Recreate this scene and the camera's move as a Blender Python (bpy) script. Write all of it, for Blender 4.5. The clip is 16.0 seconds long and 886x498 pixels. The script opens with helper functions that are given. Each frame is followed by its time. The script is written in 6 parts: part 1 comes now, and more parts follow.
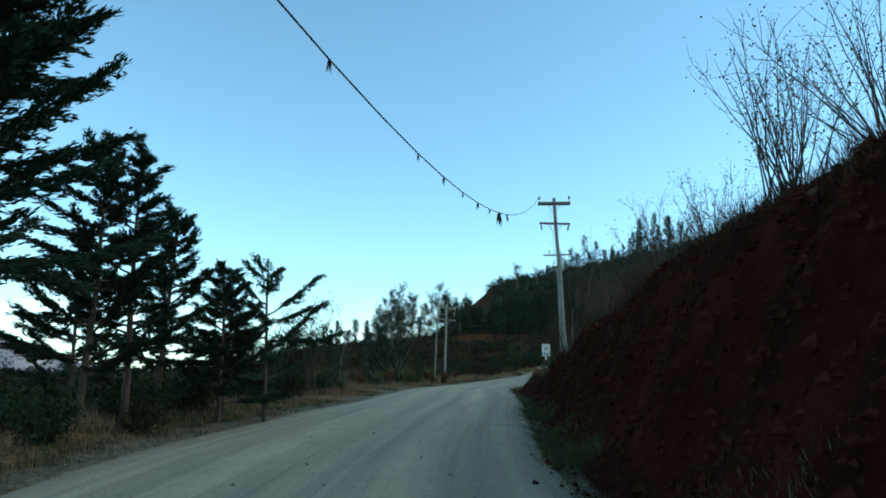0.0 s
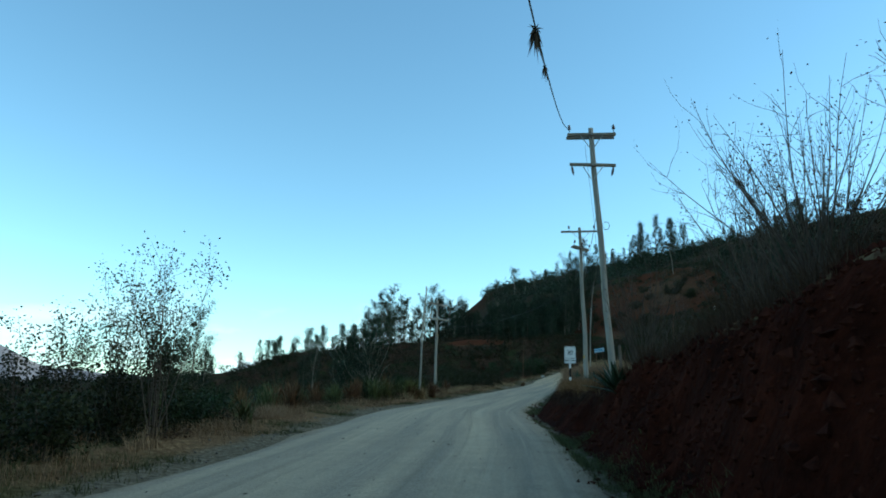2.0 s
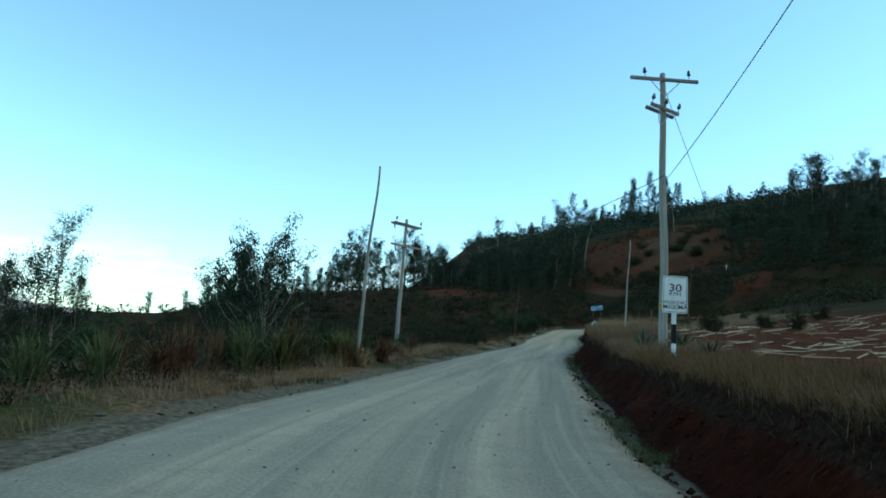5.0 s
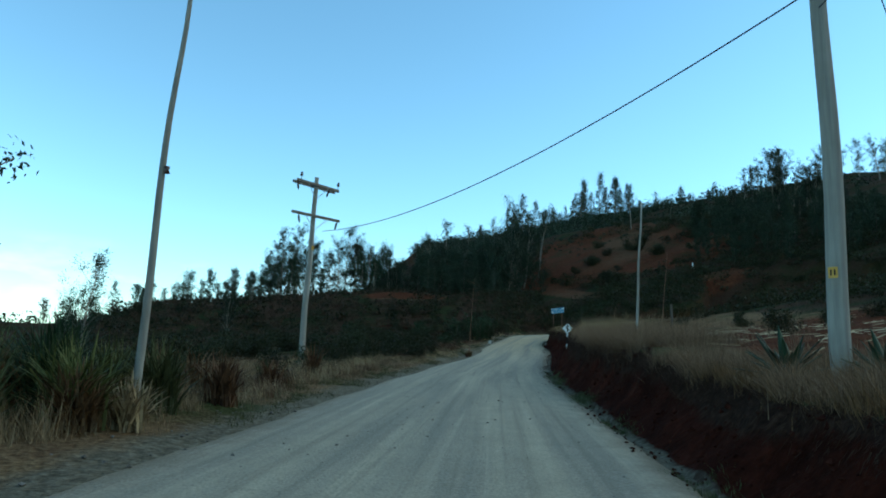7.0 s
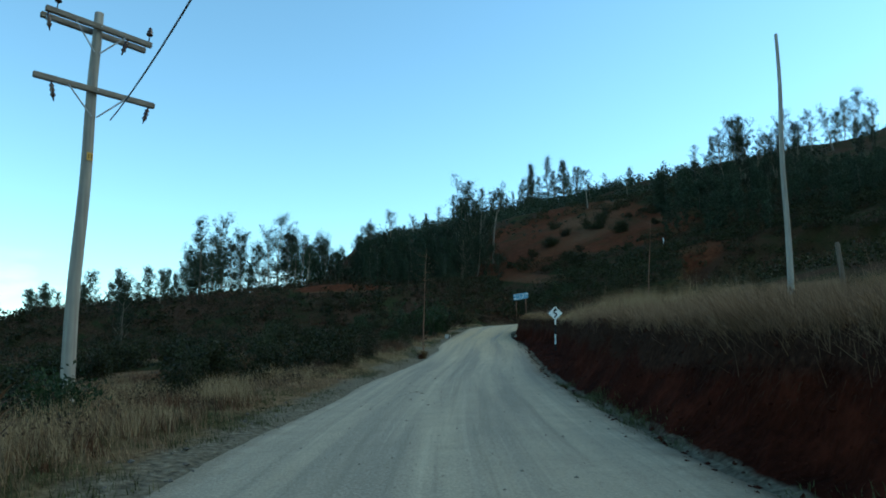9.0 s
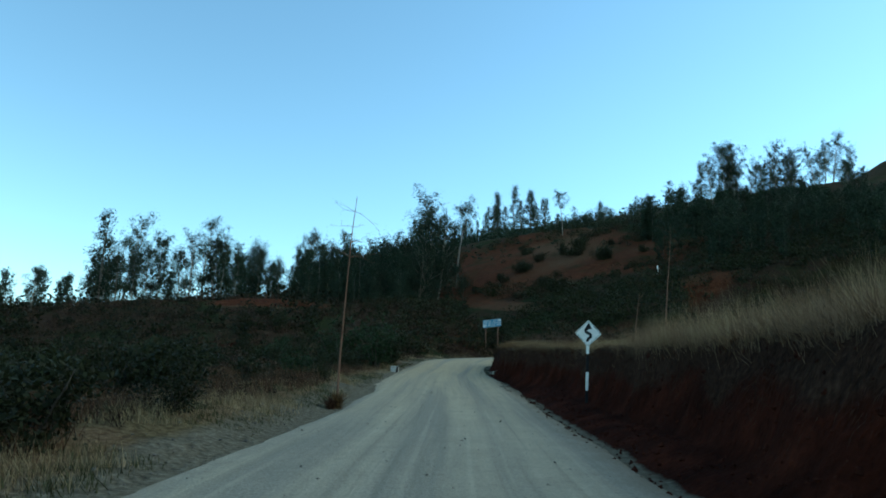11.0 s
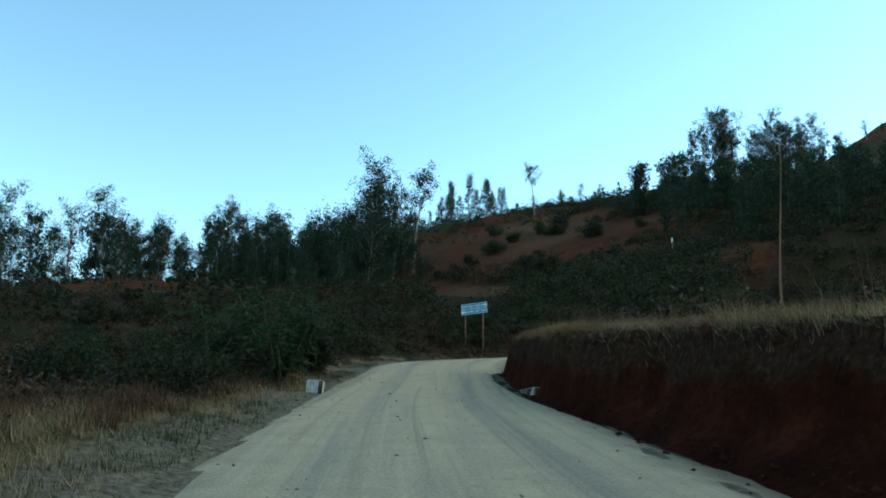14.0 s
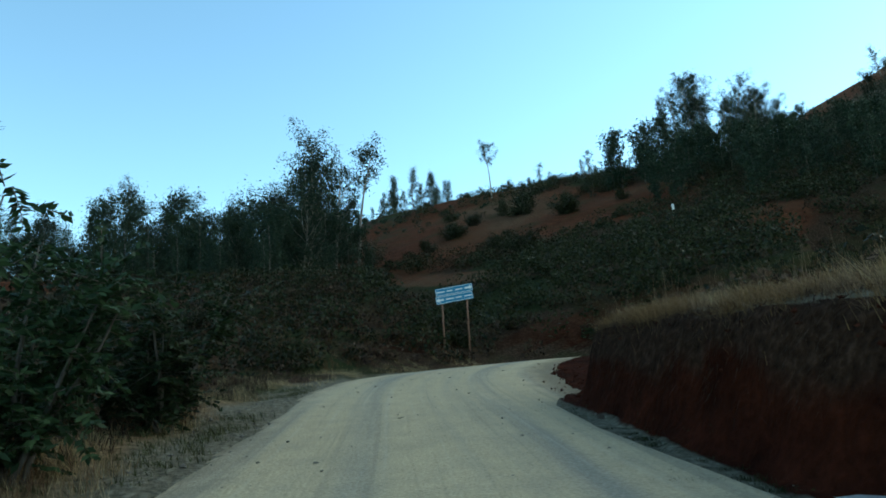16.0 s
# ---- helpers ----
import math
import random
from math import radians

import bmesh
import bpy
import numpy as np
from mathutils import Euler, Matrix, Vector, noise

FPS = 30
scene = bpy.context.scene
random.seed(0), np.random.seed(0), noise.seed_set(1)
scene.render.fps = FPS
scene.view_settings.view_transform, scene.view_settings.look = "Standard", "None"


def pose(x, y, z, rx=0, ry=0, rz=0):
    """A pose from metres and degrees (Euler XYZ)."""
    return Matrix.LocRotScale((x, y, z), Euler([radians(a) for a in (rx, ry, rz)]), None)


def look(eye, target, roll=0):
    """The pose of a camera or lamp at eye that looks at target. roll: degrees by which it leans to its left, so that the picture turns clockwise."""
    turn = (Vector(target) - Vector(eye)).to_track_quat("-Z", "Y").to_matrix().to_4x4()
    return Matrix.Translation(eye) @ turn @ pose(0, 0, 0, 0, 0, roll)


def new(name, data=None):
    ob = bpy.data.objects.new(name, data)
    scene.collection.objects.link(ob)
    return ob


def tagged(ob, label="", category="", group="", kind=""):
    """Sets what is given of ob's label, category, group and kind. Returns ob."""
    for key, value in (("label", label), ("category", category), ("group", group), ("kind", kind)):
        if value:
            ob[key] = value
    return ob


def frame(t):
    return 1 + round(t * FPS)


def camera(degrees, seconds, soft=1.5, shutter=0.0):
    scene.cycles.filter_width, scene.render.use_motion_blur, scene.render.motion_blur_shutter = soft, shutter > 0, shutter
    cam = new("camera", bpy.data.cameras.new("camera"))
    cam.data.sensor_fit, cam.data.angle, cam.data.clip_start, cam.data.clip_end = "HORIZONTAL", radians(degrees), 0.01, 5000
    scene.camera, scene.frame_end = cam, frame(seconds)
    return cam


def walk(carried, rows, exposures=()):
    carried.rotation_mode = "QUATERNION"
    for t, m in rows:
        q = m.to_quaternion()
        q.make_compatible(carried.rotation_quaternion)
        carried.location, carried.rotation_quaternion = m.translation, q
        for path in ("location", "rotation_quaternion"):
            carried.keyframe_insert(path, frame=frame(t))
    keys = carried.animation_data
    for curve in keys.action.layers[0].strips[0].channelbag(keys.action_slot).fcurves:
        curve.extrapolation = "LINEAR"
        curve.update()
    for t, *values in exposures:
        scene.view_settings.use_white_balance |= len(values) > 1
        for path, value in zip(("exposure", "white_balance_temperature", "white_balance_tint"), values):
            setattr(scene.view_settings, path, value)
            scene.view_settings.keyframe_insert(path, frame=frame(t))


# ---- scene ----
cam = camera(64.1, 16.0, soft=1.8)
PATH = [
    (0, (-0.424, -1.129, 2.638), (-0.401, 0.829, 3.044), 0.3),
    (0.5, (-0.173, 2.349, 2.787), (-0.105, 4.317, 3.135), -3.6),
    (1, (-0.048, 5.695, 2.986), (-0.017, 7.656, 3.381), -2.1),
    (1.5, (0.145, 9.243, 3.161), (0.203, 11.203, 3.557), -2.9),
    (2, (0.233, 12.448, 3.357), (0.269, 14.402, 3.783), 0.3),
    (2.5, (0.502, 15.608, 3.429), (0.578, 17.575, 3.78), -1.5),
    (3, (0.624, 18.832, 3.55), (0.695, 20.808, 3.855), 0.4),
    (3.5, (0.791, 22.167, 3.769), (0.839, 24.146, 4.05), 0.8),
    (4, (0.946, 25.674, 3.927), (0.951, 27.65, 4.235), 2.7),
    (4.2, (0.993, 27.135, 3.982), (1.027, 29.111, 4.29), 2.5),
    (6.3, (2.196, 41.642, 4.346), (2.339, 43.616, 4.636), 3.3),
    (6.5, (2.422, 43.009, 4.435), (2.591, 44.973, 4.771), 1.7),
    (7, (2.9, 46.615, 4.643), (3.138, 48.573, 4.971), 2.0),
    (7.5, (3.542, 50.377, 4.731), (3.841, 52.332, 5.032), 0.0),
    (8, (4.058, 53.863, 4.807), (4.357, 55.814, 5.134), 0.2),
    (8.5, (4.625, 57.631, 4.963), (4.926, 59.574, 5.333), 3.1),
    (8.7, (4.8, 59.37, 5.09), (5.163, 61.31, 5.409), -0.2),
    (10.8, (9.108, 79.134, 5.745), (9.586, 81.039, 6.126), -1.5),
    (11, (9.467, 80.797, 5.826), (9.965, 82.69, 6.239), 1.5),
    (11.5, (10.217, 84.631, 6.033), (10.784, 86.51, 6.414), -1.1),
    (12, (10.967, 88.381, 6.232), (11.455, 90.263, 6.702), 4.3),
    (12.5, (11.795, 92.106, 6.395), (12.373, 93.974, 6.814), 0.7),
    (13, (12.845, 95.847, 6.611), (13.483, 97.712, 6.947), -1.7),
    (13.5, (13.777, 99.935, 6.857), (14.399, 101.802, 7.212), -0.0),
    (14, (14.784, 103.827, 7.12), (15.422, 105.676, 7.541), 0.2),
    (14.5, (15.765, 107.77, 7.472), (16.394, 109.624, 7.88), -0.3),
    (15, (16.715, 111.422, 7.75), (17.368, 113.259, 8.194), 0.3),
    (15.5, (17.738, 115.03, 8.025), (18.472, 116.843, 8.443), -3.0),
    (16, (18.726, 118.705, 8.312), (19.516, 120.493, 8.736), -3.4),
]
walk(cam, [(t, look(eye, target, roll)) for t, eye, target, roll in PATH], [(0, 1.02, 5950, -19), (0.4, 0.87, 5900, -20), (2.5, 0.84, 5720, -21), (4.2, 1.02, 5850, -20), (6.3, 1.27, 6000, -19), (6.6, 1.22, 5950, -19), (7.0, 0.97, 5600, -21), (7.5, 1.17, 5900, -19), (7.9, 0.92, 5450, -22), (8.5, 1.07, 5750, -20), (11.0, 1.04, 5900, -20), (11.5, 1.07, 6020, -19), (12.0, 1.02, 5820, -20), (12.6, 1.0, 5760, -21), (12.95, 1.28, 6250, -17), (14.0, 1.33, 6300, -18), (14.6, 1.30, 6250, -18), (15.0, 1.18, 5950, -20), (15.4, 1.30, 6250, -18), (16.0, 1.32, 6250, -18.5)])

# ---------------------------------------------------------------- light: clear evening sky, soft warm light from the bright side beyond the hill
SUN_UP, SUN_TURN = 27.0, 92.0
world = bpy.data.worlds.new("sky")
scene.world = world
world.use_nodes = True
wn, wl = world.node_tree.nodes, world.node_tree.links
wn.clear()
w_out = wn.new("ShaderNodeOutputWorld")
w_bg = wn.new("ShaderNodeBackground")
w_sky = wn.new("ShaderNodeTexSky")
w_sky.sky_type = "NISHITA"
w_sky.sun_disc = False
w_sky.sun_elevation = radians(SUN_UP)
w_sky.sun_rotation = radians(SUN_TURN)
w_sky.altitude = 2600
w_sky.air_density, w_sky.dust_density, w_sky.ozone_density = 1.3, 1.2, 1.6
w_bg.inputs["Strength"].default_value = 0.14
# low white clouds over the valley
w_co = wn.new("ShaderNodeTexCoord")
w_map = wn.new("ShaderNodeMapping")
w_map.inputs["Scale"].default_value = (7, 7, 22)
w_noise = wn.new("ShaderNodeTexNoise")
w_noise.inputs["Scale"].default_value, w_noise.inputs["Detail"].default_value = 1.0, 6
w_sep = wn.new("ShaderNodeSeparateXYZ")
w_low = wn.new("ShaderNodeMapRange")
w_low.inputs["From Min"].default_value, w_low.inputs["From Max"].default_value = 0.15, 0.06
w_cov = wn.new("ShaderNodeMapRange")
w_cov.inputs["From Min"].default_value, w_cov.inputs["From Max"].default_value = 0.47, 0.60
w_mul = wn.new("ShaderNodeMath")
w_mul.operation = "MULTIPLY"
w_mix = wn.new("ShaderNodeMix")
w_mix.data_type = "RGBA"
w_mix.inputs[7].default_value = (5.4, 5.8, 6.5, 1)
wl.new(w_co.outputs["Generated"], w_map.inputs["Vector"])
wl.new(w_co.outputs["Generated"], w_sep.inputs[0])
wl.new(w_map.outputs[0], w_noise.inputs["Vector"])
wl.new(w_sep.outputs["Z"], w_low.inputs["Value"])
wl.new(w_noise.outputs[0], w_cov.inputs["Value"])
wl.new(w_low.outputs[0], w_mul.inputs[0])
wl.new(w_cov.outputs[0], w_mul.inputs[1])
wl.new(w_mul.outputs[0], w_mix.inputs[0])
wl.new(w_sky.outputs[0], w_mix.inputs[6])
wl.new(w_mix.outputs[2], w_bg.inputs["Color"])
wl.new(w_bg.outputs[0], w_out.inputs[0])

sun_data = bpy.data.lights.new("sun", "SUN")
sun_data.energy, sun_data.angle, sun_data.color = 1.0, radians(70), (1.0, 0.80, 0.56)
sun = new("sun", sun_data)
sun_from = Vector((math.sin(radians(SUN_TURN)) * math.cos(radians(SUN_UP)), math.cos(radians(SUN_TURN)) * math.cos(radians(SUN_UP)), math.sin(radians(SUN_UP))))
sun.matrix_world = look(sun_from * 400, (0, 0, 0))

# ---------------------------------------------------------------- materials


def node_mat(name, rough_value=0.9, spec=0.25):
    m = bpy.data.materials.new(name)
    m.use_nodes = True
    n, l = m.node_tree.nodes, m.node_tree.links
    b = n["Principled BSDF"]
    b.inputs["Roughness"].default_value = rough_value
    b.inputs["Specular IOR Level"].default_value = spec
    return m, n, l, b


def noise_node(n, l, scale, detail=4, coords=None, roughness=0.55):
    t = n.new("ShaderNodeTexNoise")
    t.inputs["Scale"].default_value, t.inputs["Detail"].default_value, t.inputs["Roughness"].default_value = scale, detail, roughness
    if coords is not None:
        l.new(coords, t.inputs["Vector"])
    return t.outputs[0]


def ramp(n, l, value, stops):
    r = n.new("ShaderNodeValToRGB")
    e = r.color_ramp.elements
    while len(e) < len(stops):
        e.new(0.5)
    for k, (p, c) in zip(e, stops):
        k.position, k.color = p, (*c, 1) if len(c) == 3 else c
    l.new(value, r.inputs[0])
    return r.outputs[0]


def mixed(n, l, fac, a, b, mode="MIX"):
    x = n.new("ShaderNodeMix")
    x.data_type, x.blend_type = "RGBA", mode
    for socket, v in ((x.inputs[0], fac), (x.inputs[6], a), (x.inputs[7], b)):
        if isinstance(v, (int, float)):
            socket.default_value = v
        elif isinstance(v, tuple):
            socket.default_value = (*v, 1)
        else:
            l.new(v, socket)
    return x.outputs[2]


def math_node(n, l, op, a, b=0.0, clamp=False):
    x = n.new("ShaderNodeMath")
    x.operation, x.use_clamp = op, clamp
    for socket, v in zip(x.inputs, (a, b)):
        if isinstance(v, (int, float)):
            socket.default_value = v
        else:
            l.new(v, socket)
    return x.outputs[0]


def bump(n, l, b, height, strength=0.5, distance=0.05):
    x = n.new("ShaderNodeBump")
    x.inputs["Strength"].default_value, x.inputs["Distance"].default_value = strength, distance
    l.new(height, x.inputs["Height"])
    l.new(x.outputs[0], b.inputs["Normal"])


def ranged(n, l, value, a, b, c=0.0, d=1.0):
    x = n.new("ShaderNodeMapRange")
    for k, v in zip(("From Min", "From Max", "To Min", "To Max"), (a, b, c, d)):
        x.inputs[k].default_value = v
    l.new(value, x.inputs["Value"])
    return x.outputs[0]


def ground_material():
    m, n, l, b = node_mat("earth_and_dry_grass", 1.0, 0.02)
    pos = n.new("ShaderNodeNewGeometry").outputs["Position"]
    nor = n.new("ShaderNodeSeparateXYZ")
    l.new(n.new("ShaderNodeNewGeometry").outputs["True Normal"], nor.inputs[0])
    fine = noise_node(n, l, 9.0, 6, pos)
    mid = noise_node(n, l, 1.1, 5, pos)
    large = noise_node(n, l, 0.16, 4, pos)
    huge = noise_node(n, l, 0.035, 4, pos)
    dry = ramp(n, l, fine, [(0.25, (0.052, 0.034, 0.018)), (0.5, (0.13, 0.088, 0.047)), (0.8, (0.25, 0.185, 0.105))])
    green = ramp(n, l, fine, [(0.3, (0.02, 0.024, 0.009)), (0.7, (0.06, 0.066, 0.026))])
    # red earth of the cut bank, with the bank's shade put into its colour
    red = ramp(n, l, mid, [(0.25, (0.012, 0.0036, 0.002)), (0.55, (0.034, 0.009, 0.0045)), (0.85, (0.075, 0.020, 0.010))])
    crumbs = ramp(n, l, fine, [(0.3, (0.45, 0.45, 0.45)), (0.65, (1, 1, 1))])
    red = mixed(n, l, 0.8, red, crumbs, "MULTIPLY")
    # lighter earth of the flats and the hill, without that darkening
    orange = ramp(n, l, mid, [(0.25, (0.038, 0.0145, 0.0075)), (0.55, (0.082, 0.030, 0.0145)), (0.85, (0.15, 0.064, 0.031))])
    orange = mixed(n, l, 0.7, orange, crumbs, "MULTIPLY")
    brown = ramp(n, l, fine, [(0.3, (0.042, 0.024, 0.014)), (0.7, (0.115, 0.068, 0.037))])
    place = n.new("ShaderNodeSeparateXYZ")
    l.new(pos, place.inputs[0])
    upland = math_node(n, l, "MULTIPLY", ranged(n, l, place.outputs["Z"], 10.5, 15.0), ranged(n, l, place.outputs["X"], 14.0, 30.0))
    turf = mixed(n, l, ranged(n, l, large, 0.48, 0.62), dry, green)
    patch = ranged(n, l, math_node(n, l, "ADD", huge, math_node(n, l, "MULTIPLY", mid, 0.25)), 0.52, 0.66)
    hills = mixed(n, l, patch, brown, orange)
    field = mixed(n, l, ranged(n, l, mid, 0.45, 0.75, 0.0, 0.6), turf, brown)
    till = n.new("ShaderNodeAttribute")
    till.attribute_name = "tilled"
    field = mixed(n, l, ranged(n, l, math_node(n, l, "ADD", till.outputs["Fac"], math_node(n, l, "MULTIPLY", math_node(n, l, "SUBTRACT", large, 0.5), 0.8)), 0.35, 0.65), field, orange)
    flat = mixed(n, l, upland, field, hills)
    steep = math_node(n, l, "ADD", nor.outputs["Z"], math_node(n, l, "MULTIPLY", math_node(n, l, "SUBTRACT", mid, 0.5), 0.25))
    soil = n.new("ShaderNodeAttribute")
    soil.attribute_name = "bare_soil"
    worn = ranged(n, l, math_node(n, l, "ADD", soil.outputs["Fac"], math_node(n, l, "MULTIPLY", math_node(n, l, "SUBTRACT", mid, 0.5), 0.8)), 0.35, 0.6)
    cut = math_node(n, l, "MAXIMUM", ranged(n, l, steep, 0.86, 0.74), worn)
    litter = ramp(n, l, fine, [(0.28, (0.012, 0.008, 0.005)), (0.5, (0.033, 0.021, 0.013)), (0.78, (0.085, 0.053, 0.033))])
    moss = ramp(n, l, fine, [(0.3, (0.009, 0.012, 0.005)), (0.7, (0.034, 0.040, 0.016))])
    litter = mixed(n, l, ranged(n, l, large, 0.45, 0.6), litter, moss)
    heath = n.new("ShaderNodeAttribute")
    heath.attribute_name = "heath"
    flat = mixed(n, l, ranged(n, l, math_node(n, l, "ADD", heath.outputs["Fac"], math_node(n, l, "ADD", math_node(n, l, "MULTIPLY", math_node(n, l, "SUBTRACT", mid, 0.5), 0.7), math_node(n, l, "MULTIPLY", math_node(n, l, "SUBTRACT", large, 0.55), 1.6))), 0.3, 0.7), flat, litter)
    gravel = ramp(n, l, fine, [(0.28, (0.045, 0.038, 0.026)), (0.5, (0.115, 0.10, 0.07)), (0.8, (0.21, 0.185, 0.135))])
    edge = n.new("ShaderNodeAttribute")
    edge.attribute_name = "shoulder"
    flat = mixed(n, l, ranged(n, l, math_node(n, l, "ADD", edge.outputs["Fac"], math_node(n, l, "MULTIPLY", math_node(n, l, "SUBTRACT", mid, 0.5), 1.2)), 0.3, 0.8), flat, gravel)
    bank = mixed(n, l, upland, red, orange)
    turf_edge = ramp(n, l, fine, [(0.28, (0.010, 0.0055, 0.0038)), (0.55, (0.030, 0.016, 0.010)), (0.8, (0.066, 0.038, 0.024))])
    roots = n.new("ShaderNodeAttribute")
    roots.attribute_name = "root_mat"
    bank = mixed(n, l, ranged(n, l, math_node(n, l, "ADD", roots.outputs["Fac"], math_node(n, l, "MULTIPLY", math_node(n, l, "SUBTRACT", mid, 0.5), 0.9)), 0.35, 0.75), bank, turf_edge)
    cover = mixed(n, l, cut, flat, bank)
    wild = math_node(n, l, "MULTIPLY", upland, ranged(n, l, math_node(n, l, "ADD", heath.outputs["Fac"], math_node(n, l, "MULTIPLY", math_node(n, l, "SUBTRACT", mid, 0.5), 0.8)), 0.45, 0.8))
    cover = mixed(n, l, math_node(n, l, "MULTIPLY", wild, 0.85), cover, litter)
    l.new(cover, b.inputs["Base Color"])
    bump(n, l, b, math_node(n, l, "ADD", fine, math_node(n, l, "MULTIPLY", mid, 2.0)), 0.9, 0.09)
    return m


def road_material():
    m, n, l, b = node_mat("packed_gravel", 0.93, 0.15)
    uv = n.new("ShaderNodeUVMap")
    uv.uv_map = "road"
    sep = n.new("ShaderNodeSeparateXYZ")
    l.new(uv.outputs[0], sep.inputs[0])
    pos = n.new("ShaderNodeNewGeometry").outputs["Position"]
    stretch = n.new("ShaderNodeMapping")
    stretch.inputs["Scale"].default_value = (1.15, 0.035, 1)
    l.new(uv.outputs[0], stretch.inputs["Vector"])
    streak = noise_node(n, l, 1.0, 5, stretch.outputs[0])
    fine = noise_node(n, l, 26.0, 6, pos, 0.7)
    mid = noise_node(n, l, 1.6, 5, pos)
    stones = n.new("ShaderNodeTexVoronoi")
    stones.inputs["Scale"].default_value = 22.0
    l.new(pos, stones.inputs["Vector"])
    base = ramp(n, l, fine, [(0.25, (0.13, 0.115, 0.085)), (0.5, (0.22, 0.198, 0.15)), (0.8, (0.35, 0.315, 0.245))])
    pale = ramp(n, l, fine, [(0.3, (0.31, 0.265, 0.18)), (0.7, (0.47, 0.405, 0.28))])
    col = mixed(n, l, ranged(n, l, streak, 0.40, 0.66, 0.0, 0.85), base, pale)
    # sandier, yellower gravel towards the bend
    sandy = ramp(n, l, fine, [(0.3, (0.27, 0.205, 0.115)), (0.7, (0.50, 0.40, 0.24))])
    col = mixed(n, l, math_node(n, l, "MULTIPLY", ranged(n, l, sep.outputs["Y"], 155.0, 190.0, 0.0, 0.85), ranged(n, l, streak, 0.32, 0.55)), col, sandy)
    # narrow tyre lines and darker gritty patches
    lines = n.new("ShaderNodeMapping")
    lines.inputs["Scale"].default_value = (5.5, 0.055, 1)
    l.new(uv.outputs[0], lines.inputs["Vector"])
    tyre = noise_node(n, l, 1.0, 3, lines.outputs[0], 0.6)
    col = mixed(n, l, ranged(n, l, tyre, 0.54, 0.66, 0.0, 0.35), col, (0.15, 0.132, 0.098))
    col = mixed(n, l, ranged(n, l, tyre, 0.42, 0.34, 0.0, 0.25), col, (0.44, 0.385, 0.28))
    grit = noise_node(n, l, 5.0, 6, pos, 0.75)
    col = mixed(n, l, ranged(n, l, grit, 0.56, 0.72, 0.0, 0.4), col, (0.115, 0.10, 0.075))
    brown = ramp(n, l, fine, [(0.3, (0.10, 0.075, 0.045)), (0.7, (0.24, 0.185, 0.115))])
    side = math_node(n, l, "ADD", math_node(n, l, "ABSOLUTE", sep.outputs["X"]), math_node(n, l, "MULTIPLY", mid, 0.9))
    col = mixed(n, l, ranged(n, l, side, 3.05, 3.75), col, brown)
    col = mixed(n, l, ranged(n, l, mid, 0.40, 0.70, 0.0, 0.32), col, (0.18, 0.16, 0.12))
    l.new(col, b.inputs["Base Color"])
    bump(n, l, b, math_node(n, l, "ADD", fine, math_node(n, l, "MULTIPLY", stones.outputs["Distance"], 0.8)), 0.5, 0.03)
    return m


def leaf_material(name, dark, light, gloss=0.55, clear=0.25):
    m, n, l, b = node_mat(name, gloss, 0.1)
    g = n.new("ShaderNodeNewGeometry")
    col = ramp(n, l, g.outputs["Random Per Island"], [(0.0, dark), (1.0, light)])
    o = n.new("ShaderNodeObjectInfo")
    hsv = n.new("ShaderNodeHueSaturation")
    l.new(ranged(n, l, o.outputs["Random"], 0, 1, 0.7, 1.3), hsv.inputs["Value"])
    l.new(ranged(n, l, o.outputs["Random"], 0, 1, 0.485, 0.515), hsv.inputs["Hue"])
    l.new(col, hsv.inputs["Color"])
    l.new(hsv.outputs[0], b.inputs["Base Color"])
    if clear:
        t = n.new("ShaderNodeBsdfTranslucent")
        l.new(hsv.outputs[0], t.inputs["Color"])
        mx = n.new("ShaderNodeMixShader")
        mx.inputs[0].default_value = clear
        l.new(b.outputs[0], mx.inputs[1])
        l.new(t.outputs[0], mx.inputs[2])
        l.new(mx.outputs[0], n["Material Output"].inputs["Surface"])
    return m


def grained(name, dark, light, scale=(30, 30, 3), rough_value=0.85, strength=0.4, spec=0.2):
    """Wood, bark, concrete and the like: long grain plus blotches, in the object's own space."""
    m, n, l, b = node_mat(name, rough_value, spec)
    tc = n.new("ShaderNodeTexCoord").outputs["Object"]
    mp = n.new("ShaderNodeMapping")
    mp.inputs["Scale"].default_value = scale
    l.new(tc, mp.inputs["Vector"])
    g = noise_node(n, l, 1.0, 6, mp.outputs[0], 0.65)
    blot = noise_node(n, l, 1.3, 4, tc)
    col = ramp(n, l, g, [(0.3, dark), (0.7, light)])
    col = mixed(n, l, ranged(n, l, blot, 0.35, 0.7, 0, 0.55), col, dark)
    l.new(col, b.inputs["Base Color"])
    bump(n, l, b, g, strength, 0.01)
    return m


def painted(name, colour, wear=(0.3, 0.28, 0.25), rough_value=0.45, amount=0.3, spec=0.4):
    m, n, l, b = node_mat(name, rough_value, spec)
    tc = n.new("ShaderNodeTexCoord").outputs["Object"]
    dirt = noise_node(n, l, 6.0, 6, tc)
    small = noise_node(n, l, 40.0, 3, tc)
    f = math_node(n, l, "MULTIPLY", ranged(n, l, dirt, 0.42, 0.75, 0, amount), 1.0)
    col = mixed(n, l, f, colour, wear)
    l.new(col, b.inputs["Base Color"])
    l.new(ranged(n, l, small, 0.3, 0.7, rough_value - 0.1, rough_value + 0.15), b.inputs["Roughness"])
    return m


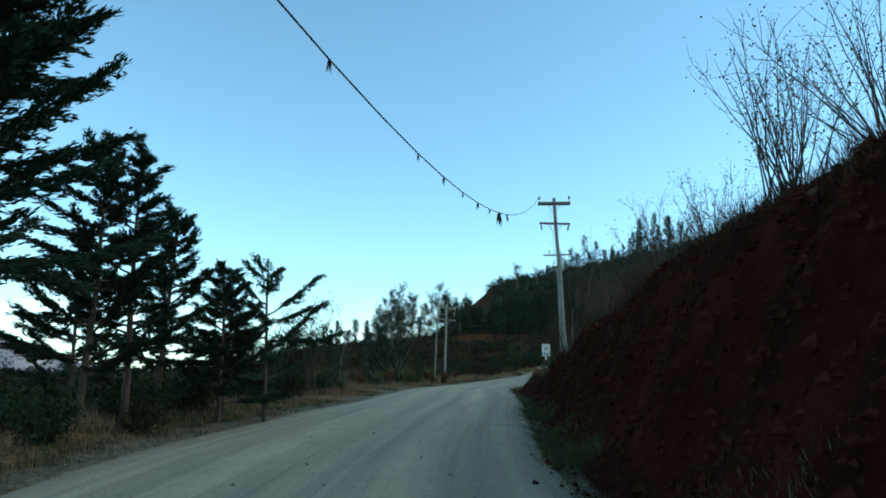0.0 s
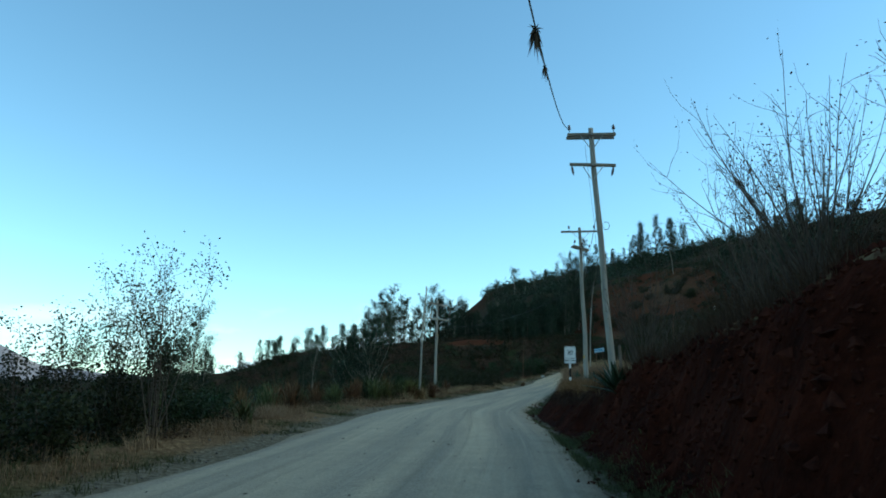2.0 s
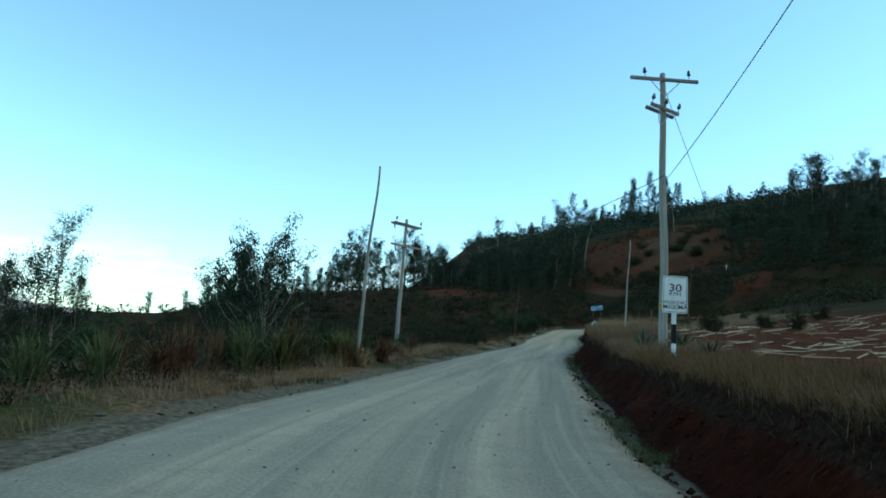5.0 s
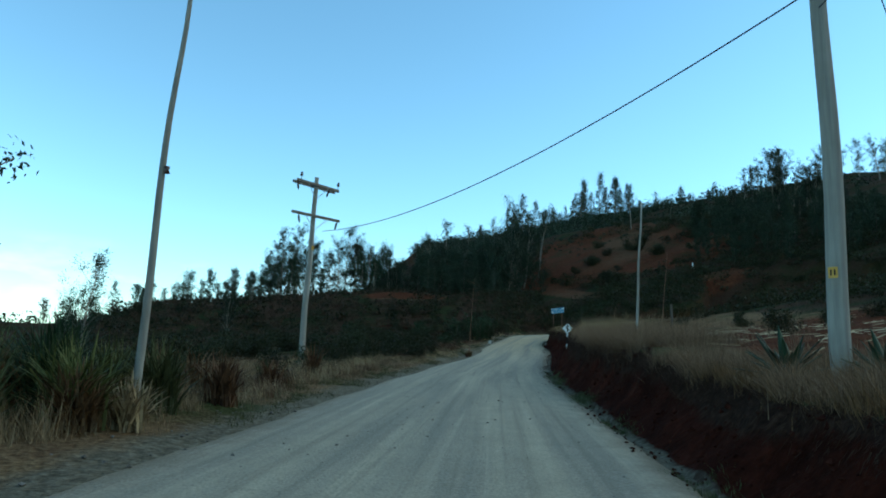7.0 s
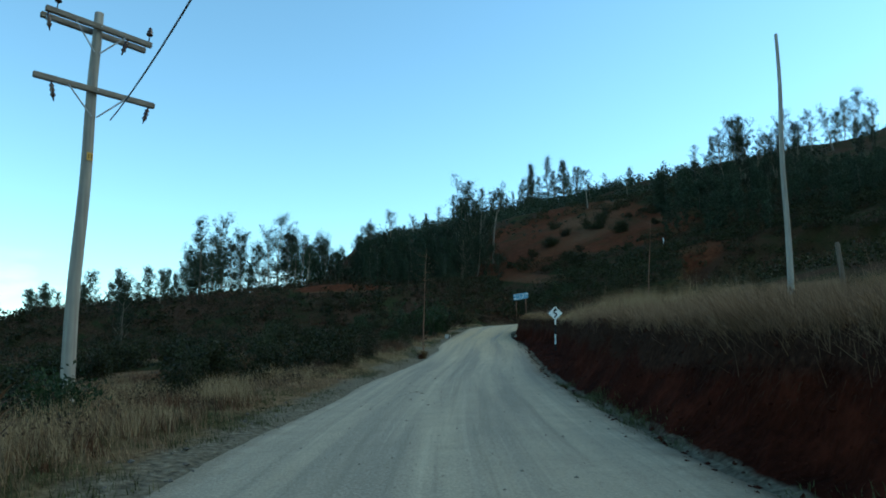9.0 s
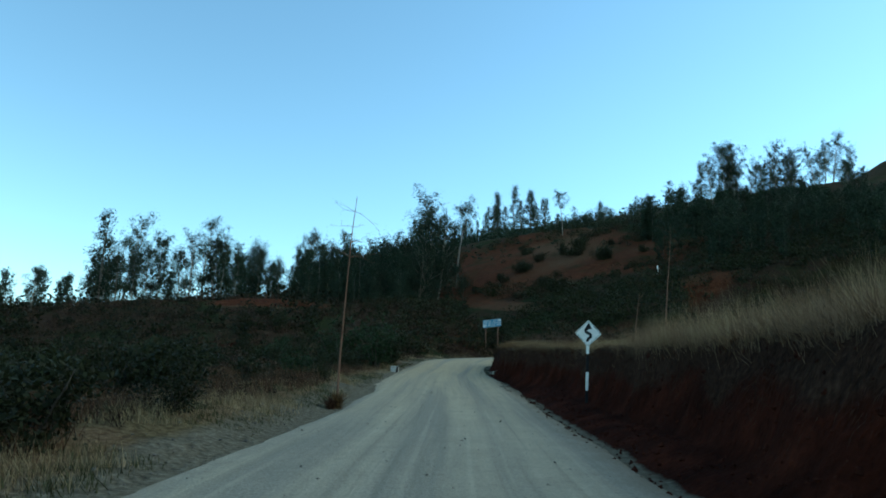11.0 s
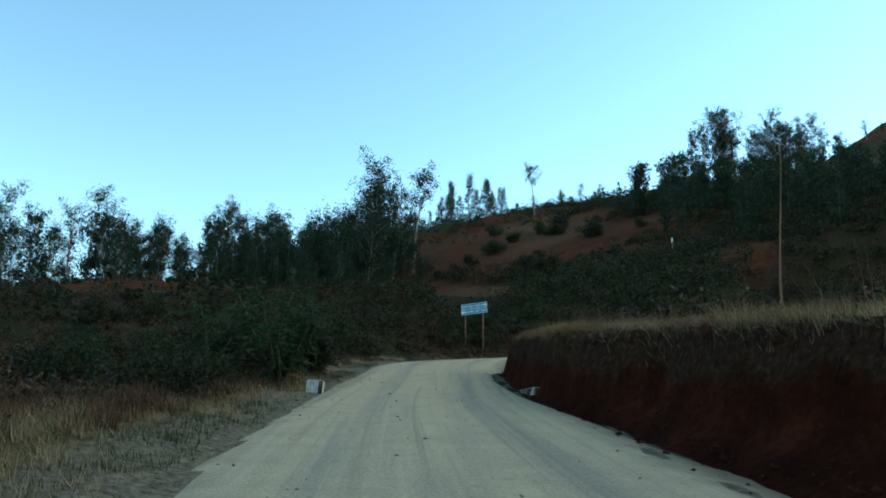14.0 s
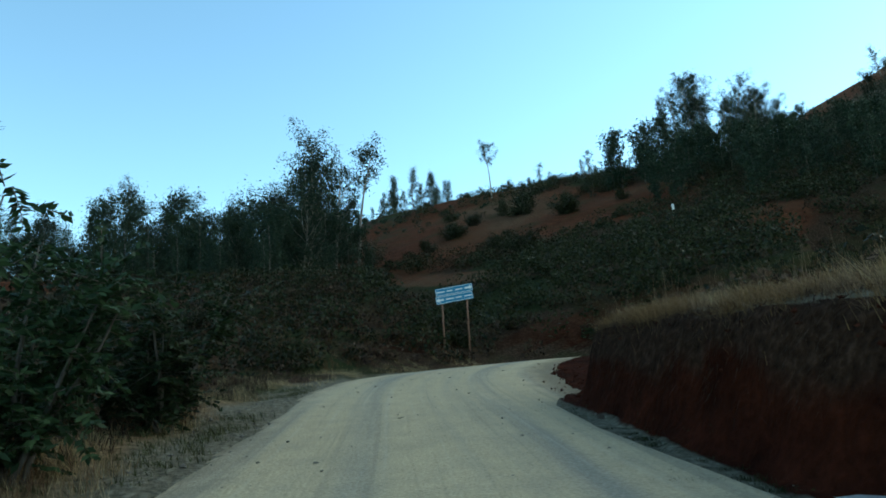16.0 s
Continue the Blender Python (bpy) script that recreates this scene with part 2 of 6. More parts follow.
M_GROUND = ground_material()
M_ROAD = road_material()
M_EUCA = leaf_material("eucalyptus_leaves", (0.009, 0.016, 0.009), (0.036, 0.050, 0.029))
M_CYPRESS = leaf_material("cypress_sprays", (0.009, 0.017, 0.011), (0.035, 0.055, 0.03))
M_SCRUB = leaf_material("scrub_leaves", (0.008, 0.011, 0.0045), (0.034, 0.037, 0.015))
M_GREEN = leaf_material("fresh_leaves", (0.011, 0.019, 0.008), (0.037, 0.057, 0.023))
M_SEED = leaf_material("dry_seed_heads", (0.025, 0.018, 0.012), (0.07, 0.05, 0.03), 0.8, 0.0)
M_DRY = leaf_material("dry_grass_blades", (0.085, 0.055, 0.030), (0.31, 0.22, 0.13), 0.8, 0.2)
M_TURF = leaf_material("green_grass_blades", (0.03, 0.036, 0.013), (0.105, 0.11, 0.045), 0.7, 0.2)
M_BROWNGRASS = leaf_material("rusty_grass_blades", (0.04, 0.023, 0.012), (0.16, 0.09, 0.045), 0.8, 0.2)
M_STRAP = leaf_material("yellow_green_straps", (0.030, 0.034, 0.010), (0.15, 0.145, 0.050), 0.6, 0.2)
M_BRACKEN = leaf_material("dead_bracken", (0.010, 0.007, 0.0045), (0.056, 0.035, 0.021), 0.85, 0.1)
M_ROOTS = leaf_material("dry_roots", (0.012, 0.007, 0.005), (0.056, 0.034, 0.022), 0.9, 0.1)
M_AGAVE = leaf_material("agave_leaves", (0.012, 0.022, 0.012), (0.036, 0.054, 0.030), 0.45, 0.05)
M_BARK = grained("grey_bark", (0.05, 0.04, 0.032), (0.17, 0.145, 0.12), (18, 18, 3))
# the dead bracken again in a lighter brown, for the slope and the verge
M_PALEBRACKEN = leaf_material("pale_bracken", (0.018, 0.011, 0.0075), (0.105, 0.066, 0.043), 0.85, 0.1)
M_EUCABARK = grained("pale_bark", (0.10, 0.08, 0.065), (0.33, 0.28, 0.23), (12, 12, 1.5))
M_TWIG = grained("dry_twig", (0.035, 0.026, 0.02), (0.10, 0.08, 0.06), (18, 18, 3))
M_STALK = grained("dead_stalk", (0.09, 0.042, 0.026), (0.27, 0.15, 0.095), (25, 25, 2))
M_POLE = grained("weathered_pole_wood", (0.175, 0.162, 0.138), (0.33, 0.31, 0.265), (14, 14, 0.6), 0.85, 0.25)
M_ARM = grained("crossarm_wood", (0.12, 0.10, 0.08), (0.30, 0.27, 0.22), (3, 26, 26))
M_POST = grained("old_post_wood", (0.05, 0.04, 0.03), (0.16, 0.13, 0.10), (26, 26, 1.5))
M_GLAZE = painted("brown_glazed_porcelain", (0.045, 0.022, 0.015), (0.02, 0.015, 0.012), 0.2, 0.3)
M_STEEL = painted("galvanised_steel", (0.34, 0.35, 0.36), (0.16, 0.13, 0.10), 0.45, 0.5)
M_CABLE = painted("black_cable", (0.02, 0.02, 0.022), (0.05, 0.05, 0.05), 0.5, 0.3)
M_WHITE = painted("white_sign_sheet", (0.68, 0.67, 0.64), (0.36, 0.32, 0.27), 0.4, 0.35)
M_BLACK = painted("black_paint", (0.012, 0.012, 0.013), (0.035, 0.03, 0.027), 0.7, 0.4, 0.1)
M_BLUE = painted("blue_sign_sheet", (0.012, 0.15, 0.28), (0.10, 0.22, 0.26), 0.35, 0.3)
M_YELLOW = painted("yellow_plate", (0.52, 0.30, 0.03), (0.3, 0.2, 0.08), 0.4, 0.4)
M_CONC = painted("whitewashed_concrete", (0.46, 0.43, 0.37), (0.20, 0.15, 0.11), 0.9, 0.8)
M_ROCK = grained("grey_stone", (0.06, 0.052, 0.043), (0.20, 0.18, 0.15), (9, 9, 9), 0.9, 0.6)
M_CLOD = grained("red_clod", (0.014, 0.005, 0.0035), (0.066, 0.022, 0.013), (7, 7, 7), 1.0, 0.6, 0.02)
M_WORNWHITE = painted("worn_whitewash", (0.36, 0.33, 0.29), (0.16, 0.12, 0.09), 0.85, 0.7)
M_DARKCONC = painted("dirty_concrete", (0.06, 0.045, 0.036), (0.04, 0.022, 0.016), 0.95, 0.8, 0.05)
M_STRAW = leaf_material("pale_straw", (0.14, 0.10, 0.055), (0.36, 0.29, 0.19), 0.7, 0.1)
# ---------------------------------------------------------------- shape of the land


def lattice(ix, iy, seed):
    """Repeatable random number from 0 to 1 for whole lattice numbers."""
    n = (ix.astype(np.int64) * 374761393 + iy.astype(np.int64) * 668265263 + seed * 1442695041) & 0x7FFFFFFF
    n = ((n ^ (n >> 13)) * 1274126177) & 0x7FFFFFFF
    n = ((n ^ (n >> 16)) * 1597334677) & 0x7FFFFFFF
    return (n & 0xFFFF) / 65535.0


def rough(x, y, size, seed=1, octaves=3):
    """Smooth value noise from -1 to 1 with features of that size in metres."""
    x, y = np.asarray(x, float) / size, np.asarray(y, float) / size
    out, amp, total = np.zeros(np.broadcast(x, y).shape), 1.0, 0.0
    for k in range(octaves):
        ix, iy = np.floor(x), np.floor(y)
        fx, fy = x - ix, y - iy
        fx, fy = fx * fx * (3 - 2 * fx), fy * fy * (3 - 2 * fy)
        a, b = lattice(ix, iy, seed + k), lattice(ix + 1, iy, seed + k)
        c, d = lattice(ix, iy + 1, seed + k), lattice(ix + 1, iy + 1, seed + k)
        out += amp * (2 * ((a + (b - a) * fx) * (1 - fy) + (c + (d - c) * fx) * fy) - 1)
        total += amp
        amp, x, y = amp * 0.5, x * 2.03 + 17.1, y * 2.03 + 5.7
    return out / total


def ease(a, b, v):
    k = np.clip((np.asarray(v, float) - a) / (b - a), 0, 1)
    return k * k * (3 - 2 * k)


# centre line of the road
LINE_Y = [-60, -10, 0, 10, 20, 28, 42, 54, 58, 65, 68, 73, 80, 89, 94, 101, 105, 115, 120.6, 126, 129, 133.6, 138]
LINE_X = [-2.9, -2.4, -2.2, -1.9, -0.9, 0.05, 1.0, 3.5, 4.3, 5.7, 6.4, 7.3, 9.0, 11.2, 12.75, 14.7, 15.9, 18.5, 20.1, 22.0, 23.1, 24.6, 26.4]
BEND = [(28.2, 141.2), (30.5, 143.5), (33.2, 144.7), (36.0, 144.8), (39.0, 143.8), (46.0, 140.0), (56.0, 134.0), (70.0, 127.0)]


def centre_line():
    p = np.array(list(zip(LINE_X, LINE_Y)) + BEND)
    s = np.r_[0, np.cumsum(np.hypot(*np.diff(p, axis=0).T))]
    t = np.arange(0, s[-1], 0.5)
    x, y = np.interp(t, s, p[:, 0]), np.interp(t, s, p[:, 1])
    w = np.exp(-0.5 * (np.arange(-14, 15) / 5.0) ** 2)
    w /= w.sum()
    return np.convolve(np.pad(x, 14, mode="reflect", reflect_type="odd"), w, "valid"), np.convolve(np.pad(y, 14, mode="reflect", reflect_type="odd"), w, "valid")


CX, CY = centre_line()
CTX, CTY = np.gradient(CX), np.gradient(CY)
CLEN = np.hypot(CTX, CTY)
CTX, CTY = CTX / CLEN, CTY / CLEN


def road_z(y):
    """Height of the road's crown over y, up to the bend."""
    y = np.asarray(y, float)
    k = np.maximum(y - 118, 0)
    low = np.interp(y, ROAD_Y, ROAD_Z)
    return np.where(y < 118, low, ROAD_Z[-1] + 0.09 * k + 0.0007 * k * k)


ROAD_Y = [-60, -10, 0, 10, 20, 30, 40, 50, 60, 70, 80, 90, 100, 110, 118]
ROAD_Z = [-1.72, 0.78, 1.28, 1.81, 2.25, 2.63, 2.98, 3.31, 3.64, 4.02, 4.41, 4.9, 5.48, 6.2, 6.88]

CZ = road_z(np.minimum(CY, 150))
ROUND = int(np.argmax(CY))
CZ[ROUND:] = CZ[ROUND] + 0.05 * 0.5 * np.arange(len(CZ) - ROUND)

BANK_Y = [-60, 0, 10, 15, 20, 25, 28, 31, 35, 41, 55, 60, 65, 75, 86, 100, 113, 125, 131, 136, 142, 170]
BANK_H = [3.5, 3.45, 3.15, 2.75, 2.45, 2.0, 1.6, 1.25, 1.0, 0.85, 0.95, 1.1, 1.5, 1.75, 1.95, 1.95, 1.85, 1.7, 1.5, 1.1, 0.9, 0.9]
RISE_H = [0.5, 0.5, 0.5, 0.5, 0.45, 0.4, 0.3, 0.2, 0.13, 0.1, 0.09, 0.09, 0.09, 0.09, 0.09, 0.08, 0.07, 0.06, 0.05, 0.05, 0.05, 0.05]


def hill(x, y):
    q = 0.816 * (x - 33) + 0.578 * (y - 151)
    p = -0.578 * (x - 33) + 0.816 * (y - 151)
    dip = np.interp(q, [78, 130, 195, 260, 500], [0, 10, 34, 42.5, 57])
    steady = 0.32 * np.clip(q - 78, 0, 340)
    side = np.interp(p, [-15, 10], [0, 1])
    fade = np.interp(x, [-40, 42], [0.15, 1.0])
    upper = np.interp(p, [-25, 20], [0.33, 0.45])
    return 10.3 + fade * (np.interp(q, [-400, 0, 40], [-90, 0, 16]) + upper * np.clip(q - 40, 0, 38) + dip * side + steady * (1 - side))


def broad(x, y):
    xc = np.interp(y, [-60, 0, 20, 42, 68, 94, 120, 140, 150, 300], [-2.9, -2.2, -0.9, 1, 6.4, 12.7, 20, 27.5, 33, 45])
    zc = road_z(np.clip(y, -60, 150))
    u = x - xc
    r = np.maximum(u - 5, 0)
    right = zc + np.interp(y, BANK_Y, BANK_H) + 0.10 * r + 0.12 * np.maximum(r - 14, 0) + 0.12 * np.maximum(r - 40, 0)
    left = zc - 0.05 * np.maximum(-u - 5, 0) - 0.16 * np.maximum(-u - 40, 0) - 0.12 * np.maximum(-u - 90, 0)
    side = np.where(u > 0, right, left)
    far = 10.3 + np.interp(y, [100, 146, 168, 200, 300], [-6, 0, 7, 10, 14]) - 0.12 * np.maximum(8 - x, 0) - 0.15 * np.maximum(-30 - x, 0)
    k = ease(120, 160, y)
    up = np.maximum(hill(x, y), np.maximum(far, -40))
    z = np.where(u > 0, np.maximum(side * (1 - k) + np.minimum(side, up) * k, hill(x, y)), side * (1 - k) + up * k)
    # high bare ridge far behind the woods
    ridge = 322 - 0.56 * np.hypot(x - 680, y - 400) + 7 * rough(x, y, 60, 13, 3)
    return np.maximum(np.maximum(z, ridge), -60)


def land(x, y, fine=True):
    """Height of the ground."""
    x, y = np.broadcast_arrays(np.asarray(x, float), np.asarray(y, float))
    shape = x.shape
    x, y = x.ravel(), y.ravel()
    wide = broad(x, y)
    far = np.hypot(x - 12, (y - 70) / 1.6)
    wide = wide + rough(x, y, 23, 5, 3) * np.interp(far, [25, 70, 300], [0.15, 1.2, 3.0]) + rough(x, y, 90, 9, 2) * np.interp(far, [60, 300], [0, 5.0])
    z = wide.copy()
    near = np.nonzero((x > CX.min() - 40) & (x < 75) & (y < 190) & (y > -60))[0]
    for part in np.array_split(near, max(1, len(near) // 20000)):
        px, py = x[part], y[part]
        d2 = (px[:, None] - CX) ** 2 + (py[:, None] - CY) ** 2
        i = d2.argmin(1)
        u = (px - CX[i]) * CTY[i] - (py - CY[i]) * CTX[i]
        cy, cz = CY[i], CZ[i]
        past = i > ROUND
        b = np.interp(np.where(past, 150, cy), BANK_Y, BANK_H) * np.where(past, ease(ROUND + 60, ROUND, i), 1)
        rise = np.interp(cy, BANK_Y, RISE_H)
        # right: ditch, cut bank, top
        wob = rough(px, py, 3.1, 21, 3) * 0.35
        apron = ease(34, 70, cy)
        start = 3.7 - 0.45 * apron + np.interp(np.where(past, 150, cy), [105, 112, 117, 122, 128, 131, 133, 137], [0, 0.45, 0.3, -0.35, -0.72, -0.6, 0.5, 2.6]) + wob * 0.6 * np.interp(cy, [110, 118], [1, 0.5])
        foot = ease(86, 96, cy) * ease(114, 105, cy)
        w = (0.7 + 0.33 * b) * (1 - apron) + (1.1 + 0.3 * b + 0.85 * foot - 0.55 * ease(108, 118, cy)) * apron
        sheer = ease(116, 122, cy)
        w = w * (1 - sheer) + 0.75 * sheer
        face = np.clip((u - start) / w, 0, 1)
        wall = ease(0.03, 0.95, face)
        face = (0.55 * face + 0.45 * ease(0, 1, face)) * (1 - apron) + (((0.2 - 0.12 * foot) * np.minimum(face / 0.45, 1) + (0.8 + 0.12 * foot) * ease(0.36 + 0.2 * foot, 0.95, face)) * (1 - sheer) + wall * sheer) * apron
        right = -0.10 * ease(2.9, 3.4, u) * (1 - ease(3.4, 3.9, u)) + b * face + rise * np.clip(u - start - w, 0, 5) + 0.06 * np.clip(u - start - w - 5, 0, 99)
        # left: verge, low berm, falling ground
        drop = np.interp(cy, [0, 30, 60, 100, 125], [0.10, 0.10, 0.07, 0.04, 0.03])
        left = 0.05 * ease(-2.9, -3.6, u) + 0.22 * ease(-2.75, -4.3, u) * ease(84, 94, cy) * ease(122, 112, cy) + 0.12 * ease(-4.0, -5.0, u) * ease(-7.5, -5.5, u) - drop * np.clip(-u - 5.2, 0, 99) - 0.7 * np.exp(-(((cy - 124.6) / 1.0) ** 2)) * ease(-3.3, -4.4, u) * ease(-12, -8, u)
        side = np.where(u > 0, right, left)
        crown = -0.05 * np.clip(np.abs(u) / 3.0, 0, 1) ** 2
        bumps = np.zeros(len(u))
        if fine:
            off = ease(3.0, 4.2, np.abs(u))
            on_face = ease(0.02, 0.2, face) * ease(1.0, 0.75, face)
            bumps = off * (rough(px, py, 1.7, 31, 3) * 0.10 + rough(px, py, 0.55, 41, 2) * 0.05) + on_face * (rough(px * 1.5, py, 1.1, 51, 3) * 0.3 + ease(40, 28, cy) * (rough(px, py, 1.9, 55, 3) * 0.55 + rough(px * 1.3, py, 0.7, 57, 2) * 0.34)) + (1 - off) * rough(px, py, 0.9, 61, 2) * 0.012
        prof = cz + crown + side + bumps
        away = ease(8, 22, u) * (u > 0) + (u <= 0) * np.where(cy > 138, ease(4.2, 9, -u), ease(9, 26, -u))
        z[part] = prof * (1 - away) + wide[part] * away
    return z.reshape(shape)

# ---------------------------------------------------------------- helpers for meshes


def mesh_from(name, verts, faces, material=None, smooth=False):
    me = bpy.data.meshes.new(name)
    me.from_pydata([tuple(map(float, v)) for v in verts], [], [tuple(map(int, f)) for f in faces])
    if material:
        me.materials.append(material)
    if smooth:
        me.polygons.foreach_set("use_smooth", np.ones(len(me.polygons), bool))
    me.update()
    return me


def bm_mesh(name, bm, material, smooth=False):
    me = bpy.data.meshes.new(name)
    bmesh.ops.recalc_face_normals(bm, faces=bm.faces)
    bm.to_mesh(me)
    bm.free()
    me.materials.append(material)
    if smooth:
        me.polygons.foreach_set("use_smooth", np.ones(len(me.polygons), bool))
    return me


def thing(name, m, label, category, group="", kind=""):
    """An Empty at the base of a thing, that carries its parts."""
    ob = new(name)
    ob.empty_display_size = 0.2
    ob.matrix_world = m
    return tagged(ob, label, category, group, kind)


def part(name, me, parent, label="", m=None):
    ob = new(name, me)
    ob.parent = parent
    if m is not None:
        ob.matrix_basis = m
    if label:
        tagged(ob, label)
    return ob


def tube(points, radii, sides=8, twist=0.0):
    """Vertices and faces of a tapered tube along points, with its ends closed."""
    pts = [Vector(p) for p in points]
    verts, faces = [], []
    side = Vector((1, 0, 0))
    for i, p in enumerate(pts):
        d = (pts[min(i + 1, len(pts) - 1)] - pts[max(i - 1, 0)]).normalized()
        side = (side - d * side.dot(d))
        side = side.normalized() if side.length > 1e-4 else d.orthogonal().normalized()
        other = d.cross(side)
        for k in range(sides):
            a = 2 * math.pi * k / sides + twist
            verts.append(p + (side * math.cos(a) + other * math.sin(a)) * radii[i])
    for i in range(len(pts) - 1):
        for k in range(sides):
            a, b = i * sides + k, i * sides + (k + 1) % sides
            faces.append((a, b, b + sides, a + sides))
    faces.append(tuple(range(sides))[::-1])
    faces.append(tuple(range((len(pts) - 1) * sides, len(pts) * sides)))
    return verts, faces


class Bag:
    """Collects pieces of geometry into one mesh."""

    def __init__(self):
        self.v, self.f = [], []

    def add(self, piece):
        o = len(self.v)
        self.v += list(piece[0])
        self.f += [tuple(o + i for i in f) for f in piece[1]]

    def mesh(self, name, material, smooth=False):
        return mesh_from(name, self.v, self.f, material, smooth)


def box(sx, sy, sz, bevel=0.01, at=(0, 0, 0)):
    bm = bmesh.new()
    bmesh.ops.create_cube(bm, size=1.0, matrix=Matrix.Translation(at) @ Matrix.Diagonal((sx, sy, sz, 1)))
    if bevel:
        bmesh.ops.bevel(bm, geom=list(bm.edges), offset=bevel, segments=2, affect="EDGES")
    return bm


def lathe(profile, sides=10):
    """Vertices and faces turned about z from (radius, height) pairs."""
    verts = [(r * math.cos(2 * math.pi * k / sides), r * math.sin(2 * math.pi * k / sides), z) for r, z in profile for k in range(sides)]
    faces = [(i * sides + k, i * sides + (k + 1) % sides, (i + 1) * sides + (k + 1) % sides, (i + 1) * sides + k) for i in range(len(profile) - 1) for k in range(sides)]
    faces += [tuple(range(sides))[::-1], tuple(range((len(profile) - 1) * sides, len(profile) * sides))]
    return verts, faces


# ---------------------------------------------------------------- ground, road, far mountains


def build_ground():
    def graded(limits):
        out = [limits[0][0]]
        for a, b, step in limits:
            count = max(1, round((b - a) / step))
            out += list(np.linspace(a, b, count + 1)[1:])
        return np.array(out)

    us = graded([(-1600, -600, 200), (-600, -200, 40), (-200, -60, 7), (-60, -20, 2), (-20, -8, 0.6), (-8, 2.2, 0.4), (2.2, 6.6, 0.15), (6.6, 12, 0.45), (12, 30, 1.0), (30, 180, 3.0), (180, 860, 17), (860, 1600, 180)])
    ys = graded([(-900, -200, 100), (-200, -40, 16), (-40, -8, 2), (-8, 42, 0.26), (42, 150, 0.4), (150, 175, 0.8), (175, 300, 2.5), (300, 700, 14), (700, 2200, 250)])
    shift = np.interp(ys, CY[: ROUND - 20], CX[: ROUND - 20])
    shift = np.where(ys > CY[ROUND - 20], CX[ROUND - 20] + 0.3 * np.minimum(ys - CY[ROUND - 20], 60), shift)
    x = us[None, :] + shift[:, None]
    y = np.repeat(ys[:, None], len(us), 1)
    z = land(x, y)
    nu, ny = len(us), len(ys)
    verts = np.stack([x, y, z], -1).reshape(-1, 3)
    i = (np.arange(ny - 1)[:, None] * nu + np.arange(nu - 1)[None, :]).ravel()
    faces = np.stack([i, i + 1, i + 1 + nu, i + nu], -1)
    me = bpy.data.meshes.new("ground")
    me.vertices.add(len(verts))
    me.vertices.foreach_set("co", verts.ravel())
    me.loops.add(faces.size)
    me.loops.foreach_set("vertex_index", faces.ravel())
    me.polygons.add(len(faces))
    me.polygons.foreach_set("loop_start", np.arange(0, faces.size, 4))
    me.update(calc_edges=True)
    me.validate()
    me.polygons.foreach_set("use_smooth", np.ones(len(me.polygons), bool))
    me.materials.append(M_GROUND)
    # bare red soil: the cut bank's foot and face, coloured with the shade-darkened red
    bare = np.zeros(len(verts))
    sel = np.nonzero((verts[:, 1] > -40) & (verts[:, 1] < 160) & (np.abs(verts[:, 0] - 12) < 60))[0]
    for chunk in np.array_split(sel, 12):
        d2 = (verts[chunk, 0:1] - CX) ** 2 + (verts[chunk, 1:2] - CY) ** 2
        k = d2.argmin(1)
        u = (verts[chunk, 0] - CX[k]) * CTY[k] - (verts[chunk, 1] - CY[k]) * CTX[k]
        rise = verts[chunk, 2] - CZ[k]
        top = np.interp(CY[k], BANK_Y, BANK_H)
        near = 0.85 * ease(116, 121, CY[k])
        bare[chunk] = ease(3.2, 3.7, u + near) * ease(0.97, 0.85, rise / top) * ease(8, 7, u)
    tilled = np.zeros(len(verts))
    off = verts[:, 0] - np.interp(verts[:, 1], CY[: ROUND - 20], CX[: ROUND - 20])
    tilled[:] = ease(5.8, 7.5, off) * ease(40, 30, off) * ease(32, 37, verts[:, 1]) * ease(84, 76, verts[:, 1])
    tilled = np.maximum(tilled, ease(12, 16, off) * ease(28, 22, off) * ease(60, 66, verts[:, 1]) * ease(96, 84, verts[:, 1]))
    # bare terrace on the slope outside the bend
    tilled = np.maximum(tilled, ease(1.25, 0.7, np.hypot((verts[:, 0] - 11) / 7.5, (verts[:, 1] - 165.5) / 3.2)))
    # red scarp below the bare slope
    lip = np.interp(verts[:, 1], [166, 172, 180, 190, 204, 212], [45.5, 43.4, 42.2, 41.2, 38.0, 36.5])
    scarp = ease(2.6, 1.2, np.abs(verts[:, 0] - lip)) * ease(164, 168, verts[:, 1]) * ease(212, 204, verts[:, 1])
    tilled = np.maximum(tilled, scarp)
    # litter and low heath under the scrub: round the bend, on the wooded hillside and towards the valley
    vx, vy = verts[:, 0], verts[:, 1]
    heath = ease(112, 128, vy) * ease(700, 300, vy) * (1 - ease(9, 5.5, np.abs(off)) * (vy < 141))
    heath = np.maximum(heath, 0.62 * ease(-8, -14, off) * ease(10, 25, vy))
    heath = np.maximum(heath, (0.25 + 0.3 * ease(80, 96, vy)) * ease(-4.8, -6.5, off) * ease(20, 30, vy))
    heath = np.maximum(heath, ease(20, 27, off) * ease(66, 84, vy))
    bald = np.minimum(np.hypot((vx - 60) / 22, (vy - 206) / 31), np.hypot((vx - 67) / 15, (vy - 187) / 15))
    bald = np.minimum(bald, np.hypot((vx - 64) / 5.5, (vy - 158) / 3.4)) + 0.25 * rough(vx, vy, 9, 17, 3)
    heath *= 1 - 0.66 * ease(1.15, 0.85, bald)
    heath *= 1 - np.maximum(scarp, ease(1.25, 0.7, np.hypot((vx - 11) / 7.5, (vy - 165.5) / 3.2)))
    heath *= ease(520, 380, vx)
    edge = np.zeros(len(verts))
